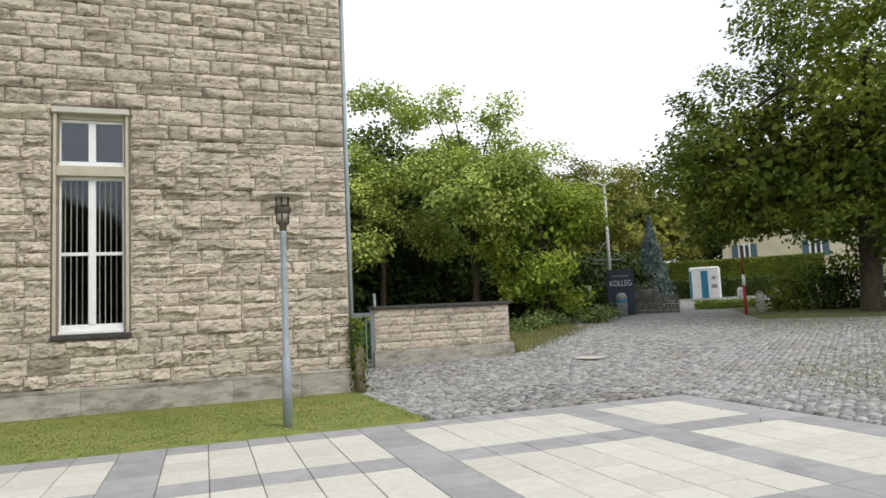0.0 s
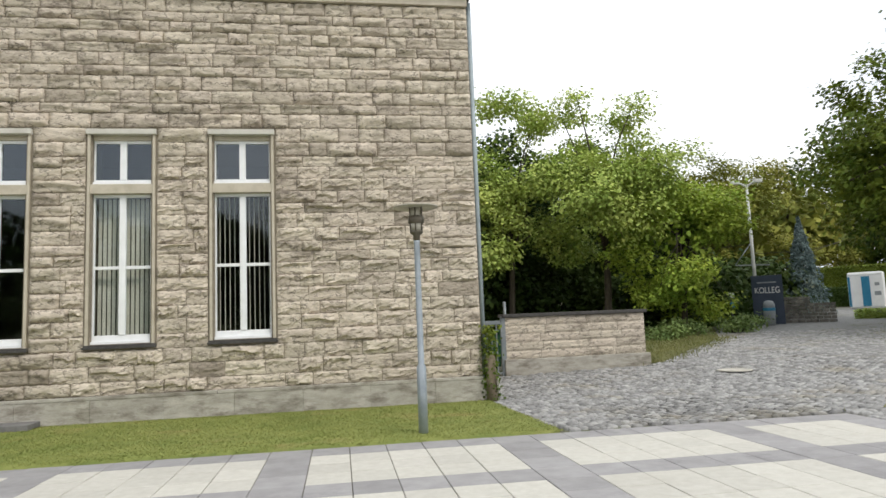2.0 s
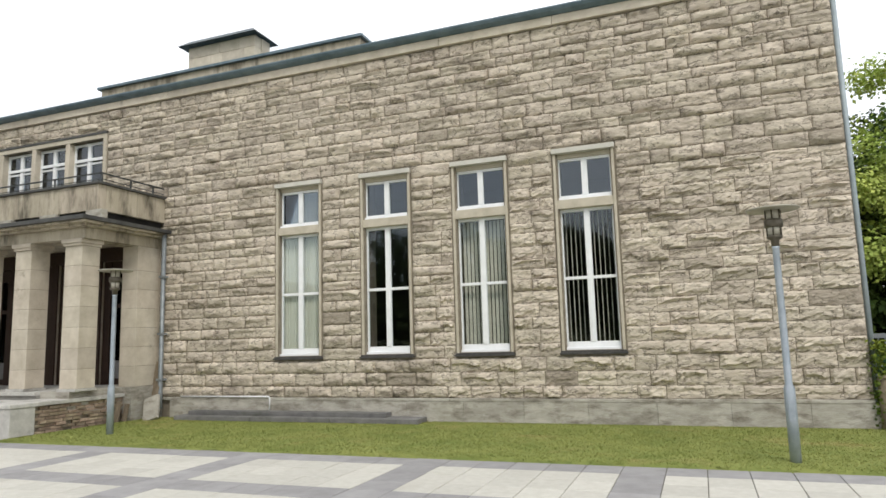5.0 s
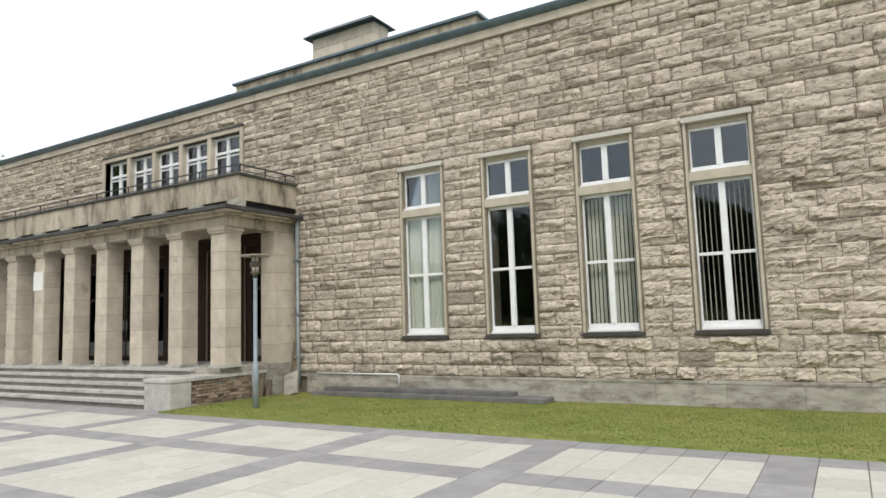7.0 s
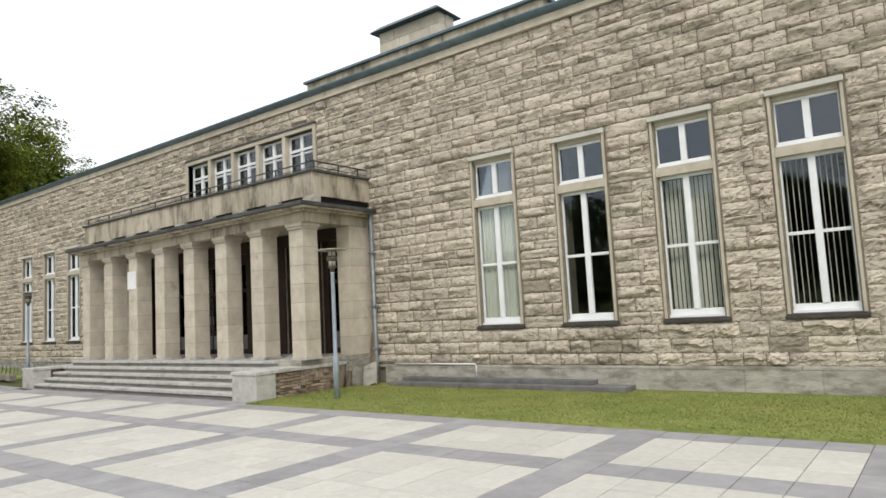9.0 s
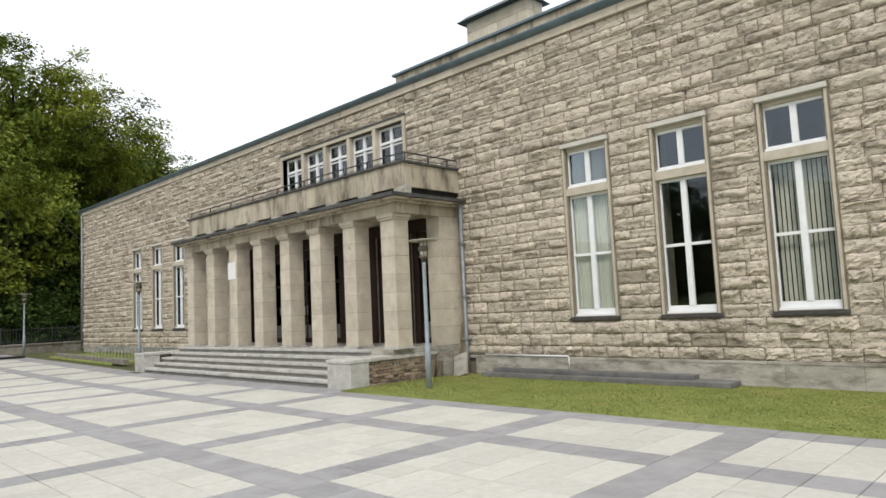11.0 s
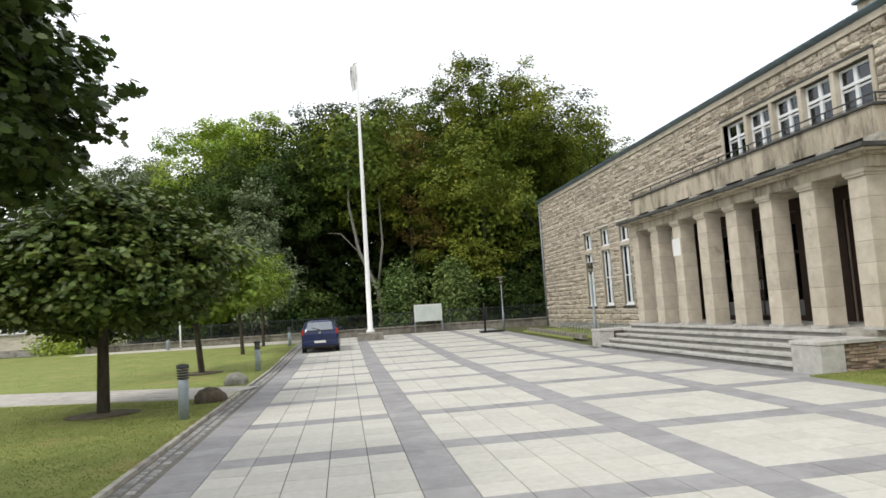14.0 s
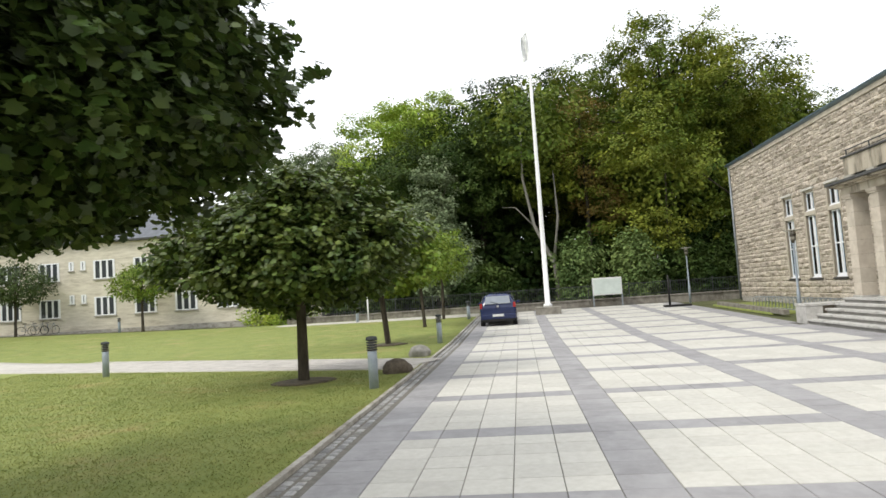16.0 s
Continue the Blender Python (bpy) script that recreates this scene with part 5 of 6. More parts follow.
def crown_centres(blobs, clusters, per, sigma, shell=0.55, flat=0.6, lobe=0.16):
    """Leaf places in clumps spread through ellipsoids (centre, radii), thinner inside, with an uneven outline."""
    vol = np.array([b[3] * b[4] * b[5] for b in blobs])
    pick = RNG.choice(len(blobs), clusters, p=vol / vol.sum())
    d = RNG.normal(size=(clusters, 3))
    d /= np.linalg.norm(d, axis=1, keepdims=True)
    r = shell + (1 - shell) * RNG.random(clusters) ** 0.6
    r *= 1 + lobe * np.sin(5 * d[:, 0] + 3 * d[:, 2] + pick) + 0.06 * np.clip(RNG.normal(size=clusters), -1.5, 1.5)
    b = np.array(blobs)[pick]
    c = b[:, :3] + d * r[:, None] * b[:, 3:]
    pts = np.repeat(c, per, 0) + np.clip(RNG.normal(size=(clusters * per, 3)), -1.5, 1.5) * np.array([sigma, sigma, sigma * flat])
    out = np.repeat(d, per, 0) * 0.8 + RNG.normal(size=(clusters * per, 3)) * 0.4
    out /= np.linalg.norm(out, axis=1, keepdims=True)
    return pts, out, c


def lumps(blobs, n, size, seed):
    """Boughs of foliage: smaller rounded masses over the upper and outer sides of the main ones."""
    r = np.random.default_rng(seed)
    out = []
    for k in range(n):
        b = blobs[k % len(blobs)]
        d = r.normal(size=3)
        d[2] = d[2] * 0.8 + 0.15
        d /= np.linalg.norm(d)
        s = size * r.uniform(0.7, 1.25)
        q = 0.96 * r.uniform(0.75, 1.0)
        m = (b[3] + b[4]) / 2
        out.append((b[0] + d[0] * b[3] * q, b[1] + d[1] * b[4] * q, b[2] + d[2] * b[5] * q, m * s, m * s, m * s * 0.72))
    return out


def limbs(bm, base, top, r0, ends, n=6):
    """A tapered trunk with forking limbs that reach into the crown."""
    b, t = Vector(base), Vector(top)
    mid = b.lerp(t, 0.5) + Vector((RNG.uniform(-0.04, 0.04), RNG.uniform(-0.04, 0.04), 0)) * (t - b).length
    tube([b - Vector((0, 0, 0.15)), b + Vector((0, 0, 0.12)), mid, t], [r0 * 1.45, r0 * 1.05, r0 * 0.85, r0 * 0.5], 10, bm)
    for e in ends:
        e = Vector(e)
        s = b.lerp(t, float(RNG.uniform(0.5, 0.97)))
        m = s.lerp(e, 0.5) + Vector((0, 0, 0.12 * (e - s).length))
        tube([s, m, e], [r0 * 0.38, r0 * 0.24, r0 * 0.07], n, bm)
    return bm


def tree(x, y, trunk_h, r0, blobs, leaf, size, clusters, per, sigma, label, shape=DIAMOND, name="tree", group="", bark=None, shell=0.55, droop=0.3, n_limbs=14, category="tree", up=0.55, wild=0.75, inner=0, inner_size=0.3, reach=0.72, boughs=0, bough=0.36, lobe=0.16):
    z = ground_z(x, y)
    t = thing(name, label, category, group, at=(x, y, z))
    masses = lumps(blobs, boughs, bough, int(abs(x * 31 + y * 17))) if boughs else blobs
    pts, out, c = crown_centres(masses, clusters, per, sigma, shell, 0.6, lobe)
    top = (blobs[0][0] * 0.6, blobs[0][1] * 0.6, blobs[0][2] + blobs[0][5] * 0.45)
    ends = [tuple(c[i]) for i in RNG.choice(len(c), min(n_limbs, len(c)), replace=False)]
    part("trunk", limbs(bmesh.new(), (0, 0, 0), top, r0, ends), bark or M_BARK, t)
    part("crown", leaf_cloud("crown", pts, out, size, shape, leaf, droop, up, wild), leaf, t)
    if inner:
        b = np.array(blobs)[RNG.integers(0, len(blobs), inner)]
        d = RNG.normal(size=(inner, 3))
        d /= np.linalg.norm(d, axis=1, keepdims=True)
        q = b[:, :3] + d * (reach * RNG.random((inner, 1)) ** 0.4) * b[:, 3:]
        # woodland crowns: darker leaf inside, the crown's own shade put into colour
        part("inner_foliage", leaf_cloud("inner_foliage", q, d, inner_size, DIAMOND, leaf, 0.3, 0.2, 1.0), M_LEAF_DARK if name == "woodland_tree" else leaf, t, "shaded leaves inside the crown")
    return t


MS = maple_shape()
LOL = "round-headed maples along the square"
# near maple whose crown hangs over the lawn
tree(-5.7, -5.3, 2.2, 0.11, [(0, 0, 4.75, 2.75, 2.75, 2.1), (0, 0, 3.85, 3.2, 3.2, 1.25)], M_MAPLE, 0.076, 5000, 26, 0.13, "dark green round-headed maple overhanging the lawn", MS, "maple_tree", LOL, shell=0.72, droop=0.9, up=0.85, wild=0.6, inner=12000, inner_size=0.16, reach=0.82, lobe=0.04)
tree(-15.43, -5.05, 1.9, 0.125, [(0, 0, 3.05, 2.72, 2.72, 1.3), (0, 0.2, 3.7, 1.9, 1.9, 1.25)], M_MAPLE_MID, 0.088, 1600, 24, 0.15, "dark green round-headed maple on the lawn", MS, "maple_tree", LOL, shell=0.7, droop=0.7, up=0.9, wild=0.6, inner=5000, inner_size=0.2, reach=0.8)
tree(-25.3, -5.05, 2.0, 0.11, [(0, 0, 3.3, 2.1, 2.1, 1.35)], M_MAPLE_LIGHT, 0.115, 560, 18, 0.17, "light green round-headed maple on the lawn", MS, "maple_tree", LOL, droop=0.6)
tree(-34.1, -4.9, 2.0, 0.09, [(0, 0, 3.5, 1.7, 1.7, 1.35)], M_MAPLE_LIGHT, 0.14, 280, 16, 0.18, "light green young maple near the fence", DIAMOND, "maple_tree", LOL)
tree(-40.0, -4.6, 2.0, 0.09, [(0, 0, 3.8, 1.8, 1.8, 1.5)], M_MAPLE_LIGHT, 0.14, 280, 16, 0.18, "light green young maple near the fence", DIAMOND, "maple_tree", LOL)
tree(-46.0, -27.0, 1.9, 0.1, [(0, 0, 3.5, 1.95, 1.95, 1.35)], M_MAPLE_LIGHT, 0.15, 360, 18, 0.2, "light green round-headed maple before the wing", DIAMOND, "maple_tree", LOL)
tree(-46.0, -36.9, 1.9, 0.1, [(0, 0, 3.9, 2.5, 2.5, 1.6)], M_MAPLE, 0.15, 420, 18, 0.2, "dark round-headed maple before the wing", DIAMOND, "maple_tree", LOL)
for x, y in ((-15.43, -5.05), (-25.3, -5.05)):
    bm = lathe([(0.75, 0.0), (0.55, 0.03), (0.1, 0.04)], 18)
    tagged(part("soil_ring", bm, M_SOIL), "bare soil ring round a tree foot", "soil", kind="structure").location = (x, y, ground_z(x, y) + 0.035)


def shrub(x, y, rx, ry, h, leaf, size, clusters, label, name="shrub", per=16, sigma=0.22):
    z = ground_z(x, y)
    t = thing(name, label, "shrub", at=(x, y, z))
    pts, out, c = crown_centres([(0, 0, h * 0.45, rx, ry, h * 0.6)], clusters, per, sigma, 0.4)
    keep = pts[:, 2] > 0.02
    bm = bmesh.new()
    for i in RNG.choice(len(c), 6, replace=False):
        tube([(c[i][0] * 0.2, c[i][1] * 0.2, -0.1), (c[i][0] * 0.6, c[i][1] * 0.6, max(c[i][2] * 0.7, 0.2)), (c[i][0], c[i][1], max(c[i][2], 0.3))], [0.035, 0.025, 0.008], 5, bm)
    part("stems", bm, M_BARK, t)
    part("foliage", leaf_cloud("foliage", pts[keep], out[keep], size, DIAMOND, leaf, 0.2), leaf, t)


shrub(-46.5, -17.1, 1.2, 3.0, 1.5, M_LEAF_YELLOW, 0.16, 260, "wide yellow-green shrub before the wing", sigma=0.25)

# woods at the far end of the square
W = "woodland trees behind the square"
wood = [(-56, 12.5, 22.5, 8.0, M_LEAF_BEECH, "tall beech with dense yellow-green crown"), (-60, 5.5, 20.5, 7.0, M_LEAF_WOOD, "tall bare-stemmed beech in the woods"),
        (-57, -3.5, 19.0, 7.0, M_LEAF_DARK, "tall dark bare-stemmed beech in the woods"), (-63, -11.2, 21.5, 5.8, M_LEAF_YELLOW, "tall yellow-green woodland tree"),
        (-72, -21.3, 19.0, 5.5, M_LEAF_HAZY, "pale grey-green tree beside the woods"), (-62, 20.5, 18.5, 7.0, M_LEAF_WOOD, "tall beech behind the hall"),
        (-70, 0.0, 23.0, 8.0, M_LEAF_DARK, "tall dark tree deep in the woods"),
        (-70, 12.0, 21.0, 8.0, M_LEAF_DARK, "tall dark tree deep in the woods"), (-74, -12.0, 20.0, 8.0, M_LEAF_DARK, "tall dark tree deep in the woods")]
for x, y, h, r, leaf, lab in wood:
    low, deep = (0.54, 0.2) if "bare-stemmed" in lab else (0.38, 0.3)
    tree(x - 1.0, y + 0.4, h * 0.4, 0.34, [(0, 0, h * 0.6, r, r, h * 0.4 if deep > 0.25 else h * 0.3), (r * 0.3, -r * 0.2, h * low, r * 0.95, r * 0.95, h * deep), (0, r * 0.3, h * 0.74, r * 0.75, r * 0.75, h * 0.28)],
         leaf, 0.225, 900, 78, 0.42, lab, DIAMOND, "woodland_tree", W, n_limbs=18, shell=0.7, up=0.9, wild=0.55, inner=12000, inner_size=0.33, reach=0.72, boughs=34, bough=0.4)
# slanting pale trunks at the wood's edge
lean = thing("leaning_beech", "pale bare-stemmed beech leaning at the wood edge", "tree", at=put(-51.0, 2.3))
bm = bmesh.new()
tube([(0, 0.6, -0.2), (0, 0.4, 3.0), (0.1, -0.9, 6.0), (0, -1.5, 9.5), (0, -1.4, 13.5)], [0.17, 0.15, 0.13, 0.1, 0.05], 9, bm)
tube([(0, 0.4, 3.2), (0.1, 0.9, 6.5), (0, 0.8, 10)], [0.11, 0.09, 0.04], 8, bm)
tube([(0.1, -0.8, 5.8), (0.2, -2.2, 7.4), (0.2, -3.2, 7.5)], [0.06, 0.04, 0.015], 7, bm)
part("trunk", bm, M_BARK_PALE, lean)
pts, out, c = crown_centres([(0, -1, 13.5, 4.0, 4.0, 3.5)], 160, 18, 0.5)
part("crown", leaf_cloud("crown", pts, out, 0.36, DIAMOND, M_LEAF_WOOD, 0.3), M_LEAF_WOOD, lean)
for x, y, rx, ry, h, leaf in ((-47.6, 8.0, 1.2, 1.6, 4.7, M_LEAF_SHRUB), (-47.8, 4.2, 1.2, 1.9, 4.5, M_LEAF_SHRUB), (-49.0, -2.5, 1.6, 2.4, 3.2, M_LEAF_DARK),
                              (-50.5, -11.5, 2.0, 3.5, 4.8, M_LEAF_DARK), (-49.5, 11.4, 1.8, 2.6, 3.6, M_LEAF_DARK), (-52, 16.0, 2.5, 4.0, 5.0, M_LEAF_DARK), (-53, -17.0, 2.5, 3.5, 6.5, M_LEAF_DARK)):
    shrub(x, y, rx, ry, h, leaf, 0.22, int(50 * rx * h), "dense shrub at the edge of the woods", "woodland_shrub", 18, 0.3)
tree(-53.5, 5.6, 5.0, 0.16, [(0, 0, 12.5, 2.4, 2.4, 5.0), (0.6, 1.2, 7.5, 1.8, 1.8, 2.6)], M_LEAF_RUST, 0.2, 130, 46, 0.4, "thin rusty-leaved tree at the wood edge", DIAMOND, "woodland_tree", W, n_limbs=10)
tree(-50.5, -6.0, 3.0, 0.14, [(0, 0, 4.2, 3.0, 3.0, 3.6), (0, 0, 8.4, 1.8, 1.8, 3.6)], M_LEAF_HAZY, 0.2, 330, 56, 0.36, "pointed grey-green tree at the wood edge", DIAMOND, "woodland_tree", W)
for x, y in ((6.0, 36.0), (9.0, 35.0), (12.0, 34.5), (15.0, 33.5), (18.5, 34.0), (4.5, 30.0), (12, 42), (20, 41), (18.4, 32.0), (20.2, 33.6), (22.4, 34.8), (24.6, 35.8), (16.6, 31.0)):
    shrub(x, y, 2.2, 2.0, 3.4, M_LEAF_DARK, 0.3, 110, "dark undergrowth behind the garden wall", "undergrowth", 26, 0.36)
# dark leaf masses added for the wood's shade; tall back row closes sky gaps
for x in (-58, -66):
    for y in range(-18, 34, 6):
        shrub(x + float(RNG.uniform(-2, 2)), y, 3.2, 4.2, 7.0 if x > -60 else 13.0, M_LEAF_DARK, 0.5, 170 if x > -60 else 340, "dark undergrowth filling the shaded depth of the woods", "undergrowth", 18, 0.6)

# trees by the drive
tree(8.07, 30.59, 4.0, 0.16, [(0, 0, 5.8, 2.9, 2.9, 3.3), (0.2, 0, 9.8, 1.7, 1.7, 2.6), (-1.5, 0.5, 5.2, 2.5, 2.5, 3.0)], M_LEAF_GREEN, 0.17, 260, 84, 0.42, "slender light green tree behind the garden wall", DIAMOND, "broadleaf_tree", "trees by the drive", n_limbs=30, shell=0.6, boughs=26, bough=0.36, up=0.8, wild=0.6)
tree(12.28, 29.33, 4.0, 0.17, [(0, 0, 5.8, 3.2, 3.2, 3.3), (0.5, 0, 9.6, 2.3, 2.3, 2.2), (2.2, -0.6, 7.0, 2.4, 2.4, 2.6)], M_LEAF_GREEN, 0.17, 300, 84, 0.42, "spreading light green tree behind the garden wall", DIAMOND, "broadleaf_tree", "trees by the drive", n_limbs=30, shell=0.6, boughs=26, bough=0.36, up=0.8, wild=0.6)
tree(15.4, 28.17, 2.0, 0.13, [(0, 0, 3.6, 2.6, 2.6, 3.1), (-0.8, 0, 5.6, 2.2, 2.2, 2.2), (-0.3, -0.3, 1.9, 1.9, 1.9, 1.3)], M_LEAF_YELLOW, 0.16, 270, 80, 0.38, "bushy yellow-green tree beside the drive", DIAMOND, "broadleaf_tree", "trees by the drive", shell=0.6, boughs=22, bough=0.38, up=0.8, wild=0.6, inner=900, inner_size=0.26)
tree(25.98, 19.98, 3.4, 0.42, [(0.7, -0.8, 8.5, 6.4, 6.4, 5.6), (-3.0, 3.3, 6.2, 3.8, 3.8, 2.8), (3.0, -3.0, 7.5, 5.6, 5.6, 5.4), (1.0, 1.5, 5.2, 5.8, 5.8, 2.6)], M_LEAF_BIG, 0.2, 1300, 70, 0.42, "large dark spreading tree over the drive", DIAMOND, "broadleaf_tree", "trees by the drive", n_limbs=30, shell=0.7, boughs=64, bough=0.34, up=0.8, wild=0.6, inner=9000, inner_size=0.36, reach=0.76)
tree(10.09, 37.61, 4.0, 0.25, [(0, 0, 6.0, 4.2, 4.2, 4.8)], M_LEAF_DARK, 0.3, 260, 60, 0.5, "deep green tree behind the garden", DIAMOND, "broadleaf_tree", "trees by the drive")
tree(5.24, 33.56, 4.0, 0.25, [(0, 0, 4.8, 3.6, 3.6, 4.2)], M_LEAF_DARK, 0.3, 260, 60, 0.5, "deep green tree behind the garden", DIAMOND, "broadleaf_tree", "trees by the drive")
tree(17.08, 38.68, 4.0, 0.25, [(0, 0, 6.0, 4.2, 4.2, 4.4)], M_LEAF_DARK, 0.3, 260, 60, 0.5, "deep green tree beside the drive", DIAMOND, "broadleaf_tree", "trees by the drive")
for x, y, h, r, leaf in ((26, 52, 11.5, 5.5, M_LEAF_OLIVE), (35, 57, 12.0, 6.5, M_LEAF_OLIVE), (46, 62, 13.5, 7.0, M_LEAF_OLIVE), (57, 66, 14.0, 7.5, M_LEAF_WOOD), (66, 58, 15, 8, M_LEAF_DARK), (72, 48, 14.0, 8.0, M_LEAF_WOOD), (18, 50, 10.0, 5.5, M_LEAF_DARK), (76, 36, 13.0, 8.0, M_LEAF_DARK)):
    tree(x, y, h * 0.35, 0.3, [(0, 0, h * 0.55, r, r, h * 0.46)], leaf, 0.3, 400, 70, 0.62, "wooded slope tree beyond the drive", DIAMOND, "hillside_tree", "trees on the slope", shell=0.6, boughs=24, bough=0.36, up=0.9, wild=0.6, inner=900, inner_size=1.0)
# blue spruce: tiers of drooping boughs
sp = thing("blue_spruce", "pointed blue-grey spruce beside the gate", "tree", at=put(26.33, 34.58))
part("trunk", tube([(0, 0, -0.2), (0, 0, 5.6)], [0.14, 0.02], 8), M_BARK, sp)
zz = RNG.random(5200) ** 0.8
ang = RNG.random(5200) * 2 * np.pi
rr = (1 - zz) * 1.75 * (0.55 + 0.45 * RNG.random(5200)) * (0.88 + 0.12 * np.cos(zz * 34 + 3 * ang))
sp_out = np.stack([np.cos(ang), np.sin(ang), -0.3 * np.ones(5200)], 1)
part("crown", leaf_cloud("crown", np.stack([rr * np.cos(ang), rr * np.sin(ang), 0.3 + 5.3 * zz - 0.25 * rr], 1), sp_out, 0.22, DIAMOND * np.array([0.5, 1, 1]), M_SPRUCE, 0.3), M_SPRUCE, sp)


def hedge(x, y, rz, length, depth, h, leaf, label, lift=0.0):
    t = thing("hedge", label, "hedge", at=(x, y, ground_z(x, y) + lift), rz=rz)
    n = int(length * (depth + h) * 330)
    p = np.stack([RNG.uniform(-length / 2, length / 2, n), RNG.uniform(-depth / 2, depth / 2, n), RNG.uniform(0.0, h, n)], 1)
    face = RNG.integers(0, 3, n)
    p[face == 0, 2] = h + RNG.normal(0, 0.04, (face == 0).sum())
    p[face == 1, 1] = -depth / 2 + RNG.normal(0, 0.04, (face == 1).sum())
    out = RNG.normal(size=(n, 3)) * 0.5 + np.array([0, -0.5, 0.3])
    part("core", box((-length / 2 + 0.1, -depth / 2 + 0.12, -0.3), (length / 2 - 0.1, depth / 2 - 0.1, h - 0.1)), leaf, t)
    part("foliage", leaf_cloud("foliage", p, out / np.linalg.norm(out, axis=1, keepdims=True), 0.14, DIAMOND, leaf, 0.1), leaf, t)


hedge(35.85, 41.59, -42, 10.0, 1.2, 1.3, M_LEAF_DARK, "long dark clipped hedge by the gate")
hedge(26.29, 28.48, -44, 3.2, 0.6, 0.4, M_LEAF_GREEN, "low light green hedge before the cabin")
hedge(41.53, 43.25, -44, 12.0, 1.5, 2.2, M_LEAF_WOOD, "tall clipped hedge before the house", 0.6)
for x, y, r, h, leaf in ((25.6, 23.6, 1.1, 1.5, M_LEAF_WOOD), (27.6, 22.2, 1.3, 2.2, M_LEAF_DARK), (29.2, 20.8, 1.2, 1.7, M_LEAF_WOOD), (30.6, 18.6, 1.4, 2.2, M_LEAF_DARK), (31.6, 16.8, 1.2, 1.8, M_LEAF_WOOD), (33.5, 20.0, 1.8, 2.8, M_LEAF_DARK)):
    shrub(x, y, r, r, h, leaf, 0.15, 110, "leafy shrub beneath the spreading tree", "shrub", 24, 0.25)
hedge(32.8, 18.35, -58, 9.0, 1.4, 1.4, M_LEAF_GREEN, "green hedge beneath the spreading tree", 0.2)
shrub(26.75, 22.69, 0.9, 0.9, 2.2, M_LEAF_DARK, 0.13, 120, "dark round shrub beside the gate")
for x, y in ((18.0, 27.4), (16.5, 26.0), (14.2, 26.0), (12.5, 24.6)):
    shrub(x, y, 0.9, 0.8, 0.65, M_LEAF_SHRUB, 0.12, 60, "low green garden shrub")
iv = thing("climbing_plant", "green climbing plant on the hall corner", "climbing plant", at=(3.0, 13.0, 0.03))
pts = np.stack([RNG.normal(0.05, 0.09, 900), RNG.normal(-0.05, 0.06, 900), RNG.uniform(0, 1.45, 900) ** 1.0], 1)
out = RNG.normal(size=(900, 3)) * 0.5 + np.array([0.2, -0.6, 0.2])
part("stem", tube([(0.05, 0, 0), (0.02, 0.0, 0.7), (0.06, 0, 1.4)], [0.015, 0.012, 0.006], 5), M_BARK, iv)
part("foliage", leaf_cloud("foliage", pts, out / np.linalg.norm(out, axis=1, keepdims=True), 0.07, DIAMOND, M_LEAF_WOOD, 0.3), M_LEAF_WOOD, iv)


# wooded slope to the south that the panes mirror
for k in range(9):
    tree(-40 + 11 * k, -62 - 3 * (k % 2), 4, 0.3, [(0, 0, 8.5, 7, 5, 8.0)], M_LEAF_DARK, 0.9, 200, 16, 0.9, "wooded slope tree mirrored in the panes", DIAMOND, "hillside_tree", "trees on the south slope", shell=0.4, n_limbs=6)


def grass(name, n, quad, label, h=0.05, blade=None, fuzz=0.0):
    q = np.array(quad, float)
    u, v = RNG.random(n), RNG.random(n)
    p = q[0] * ((1 - u) * (1 - v))[:, None] + q[1] * (u * (1 - v))[:, None] + q[2] * (u * v)[:, None] + q[3] * ((1 - u) * v)[:, None]
    p = p + RNG.normal(0, 1, p.shape) * fuzz
    z = terrain(p[:, 0], p[:, 1]) + 0.025
    a = RNG.random(n) * np.pi
    w, hh = 0.006 + 0.007 * RNG.random(n), h * RNG.uniform(0.5, 1.4, n)
    b = np.stack([p[:, 0], p[:, 1], z], 1)
    d = np.stack([np.cos(a) * w, np.sin(a) * w, 0 * a], 1)
    tip = b + np.stack([RNG.normal(0, 0.03, n), RNG.normal(0, 0.03, n), hh], 1)
    me = array_mesh(name, np.stack([b - d, b + d, tip], 1).reshape(-1, 3), np.arange(3 * n).reshape(n, 3), blade or M_BLADE)
    tagged(new(name, me), label, "grass", kind="stuff")


grass("grass_strip", 120000, [(-12.38, 9.08), (3.18, 9.08), (3.0, 12.97), (-12.2, 12.97)], "short mown grass blades of the lawn strip", 0.021)
grass("grass_park", 210000, [(-21.9, -17.0), (-3.0, -17.0), (-3.0, -2.66), (-16.6, -2.66)], "short mown grass blades of the park lawn", 0.024)
grass("grass_park_far", 90000, [(-44, -36), (-32.9, -36), (-19.3, -2.7), (-43, -2.7)], "short mown grass blades of the park lawn", 0.025)
grass("weeds_in_setts", 4000, [(7.9, 3.0), (15, 4.0), (24, 17), (10, 10)], "weeds growing between the setts", 0.04, M_WEED)
grass("weeds_by_hedge", 5000, [(23.0, 24.5), (29.0, 20.5), (18.5, 13.4), (17.5, 18.2)], "dry grass growing over the setts", 0.05, M_WEED, 1.2)
grass("weeds_at_corner", 1200, [(11.6, 9.2), (16.5, 11.6), (10.4, 6.4), (9.0, 7.6)], "green tufts between the setts", 0.05, M_WEED, 0.9)
grass("verge_grass", 6000, [(8.7, 17.3), (14.9, 23.8), (14.0, 26.5), (8.3, 20.5)], "rough grass of the verge", 0.12, M_WEED, 0.3)

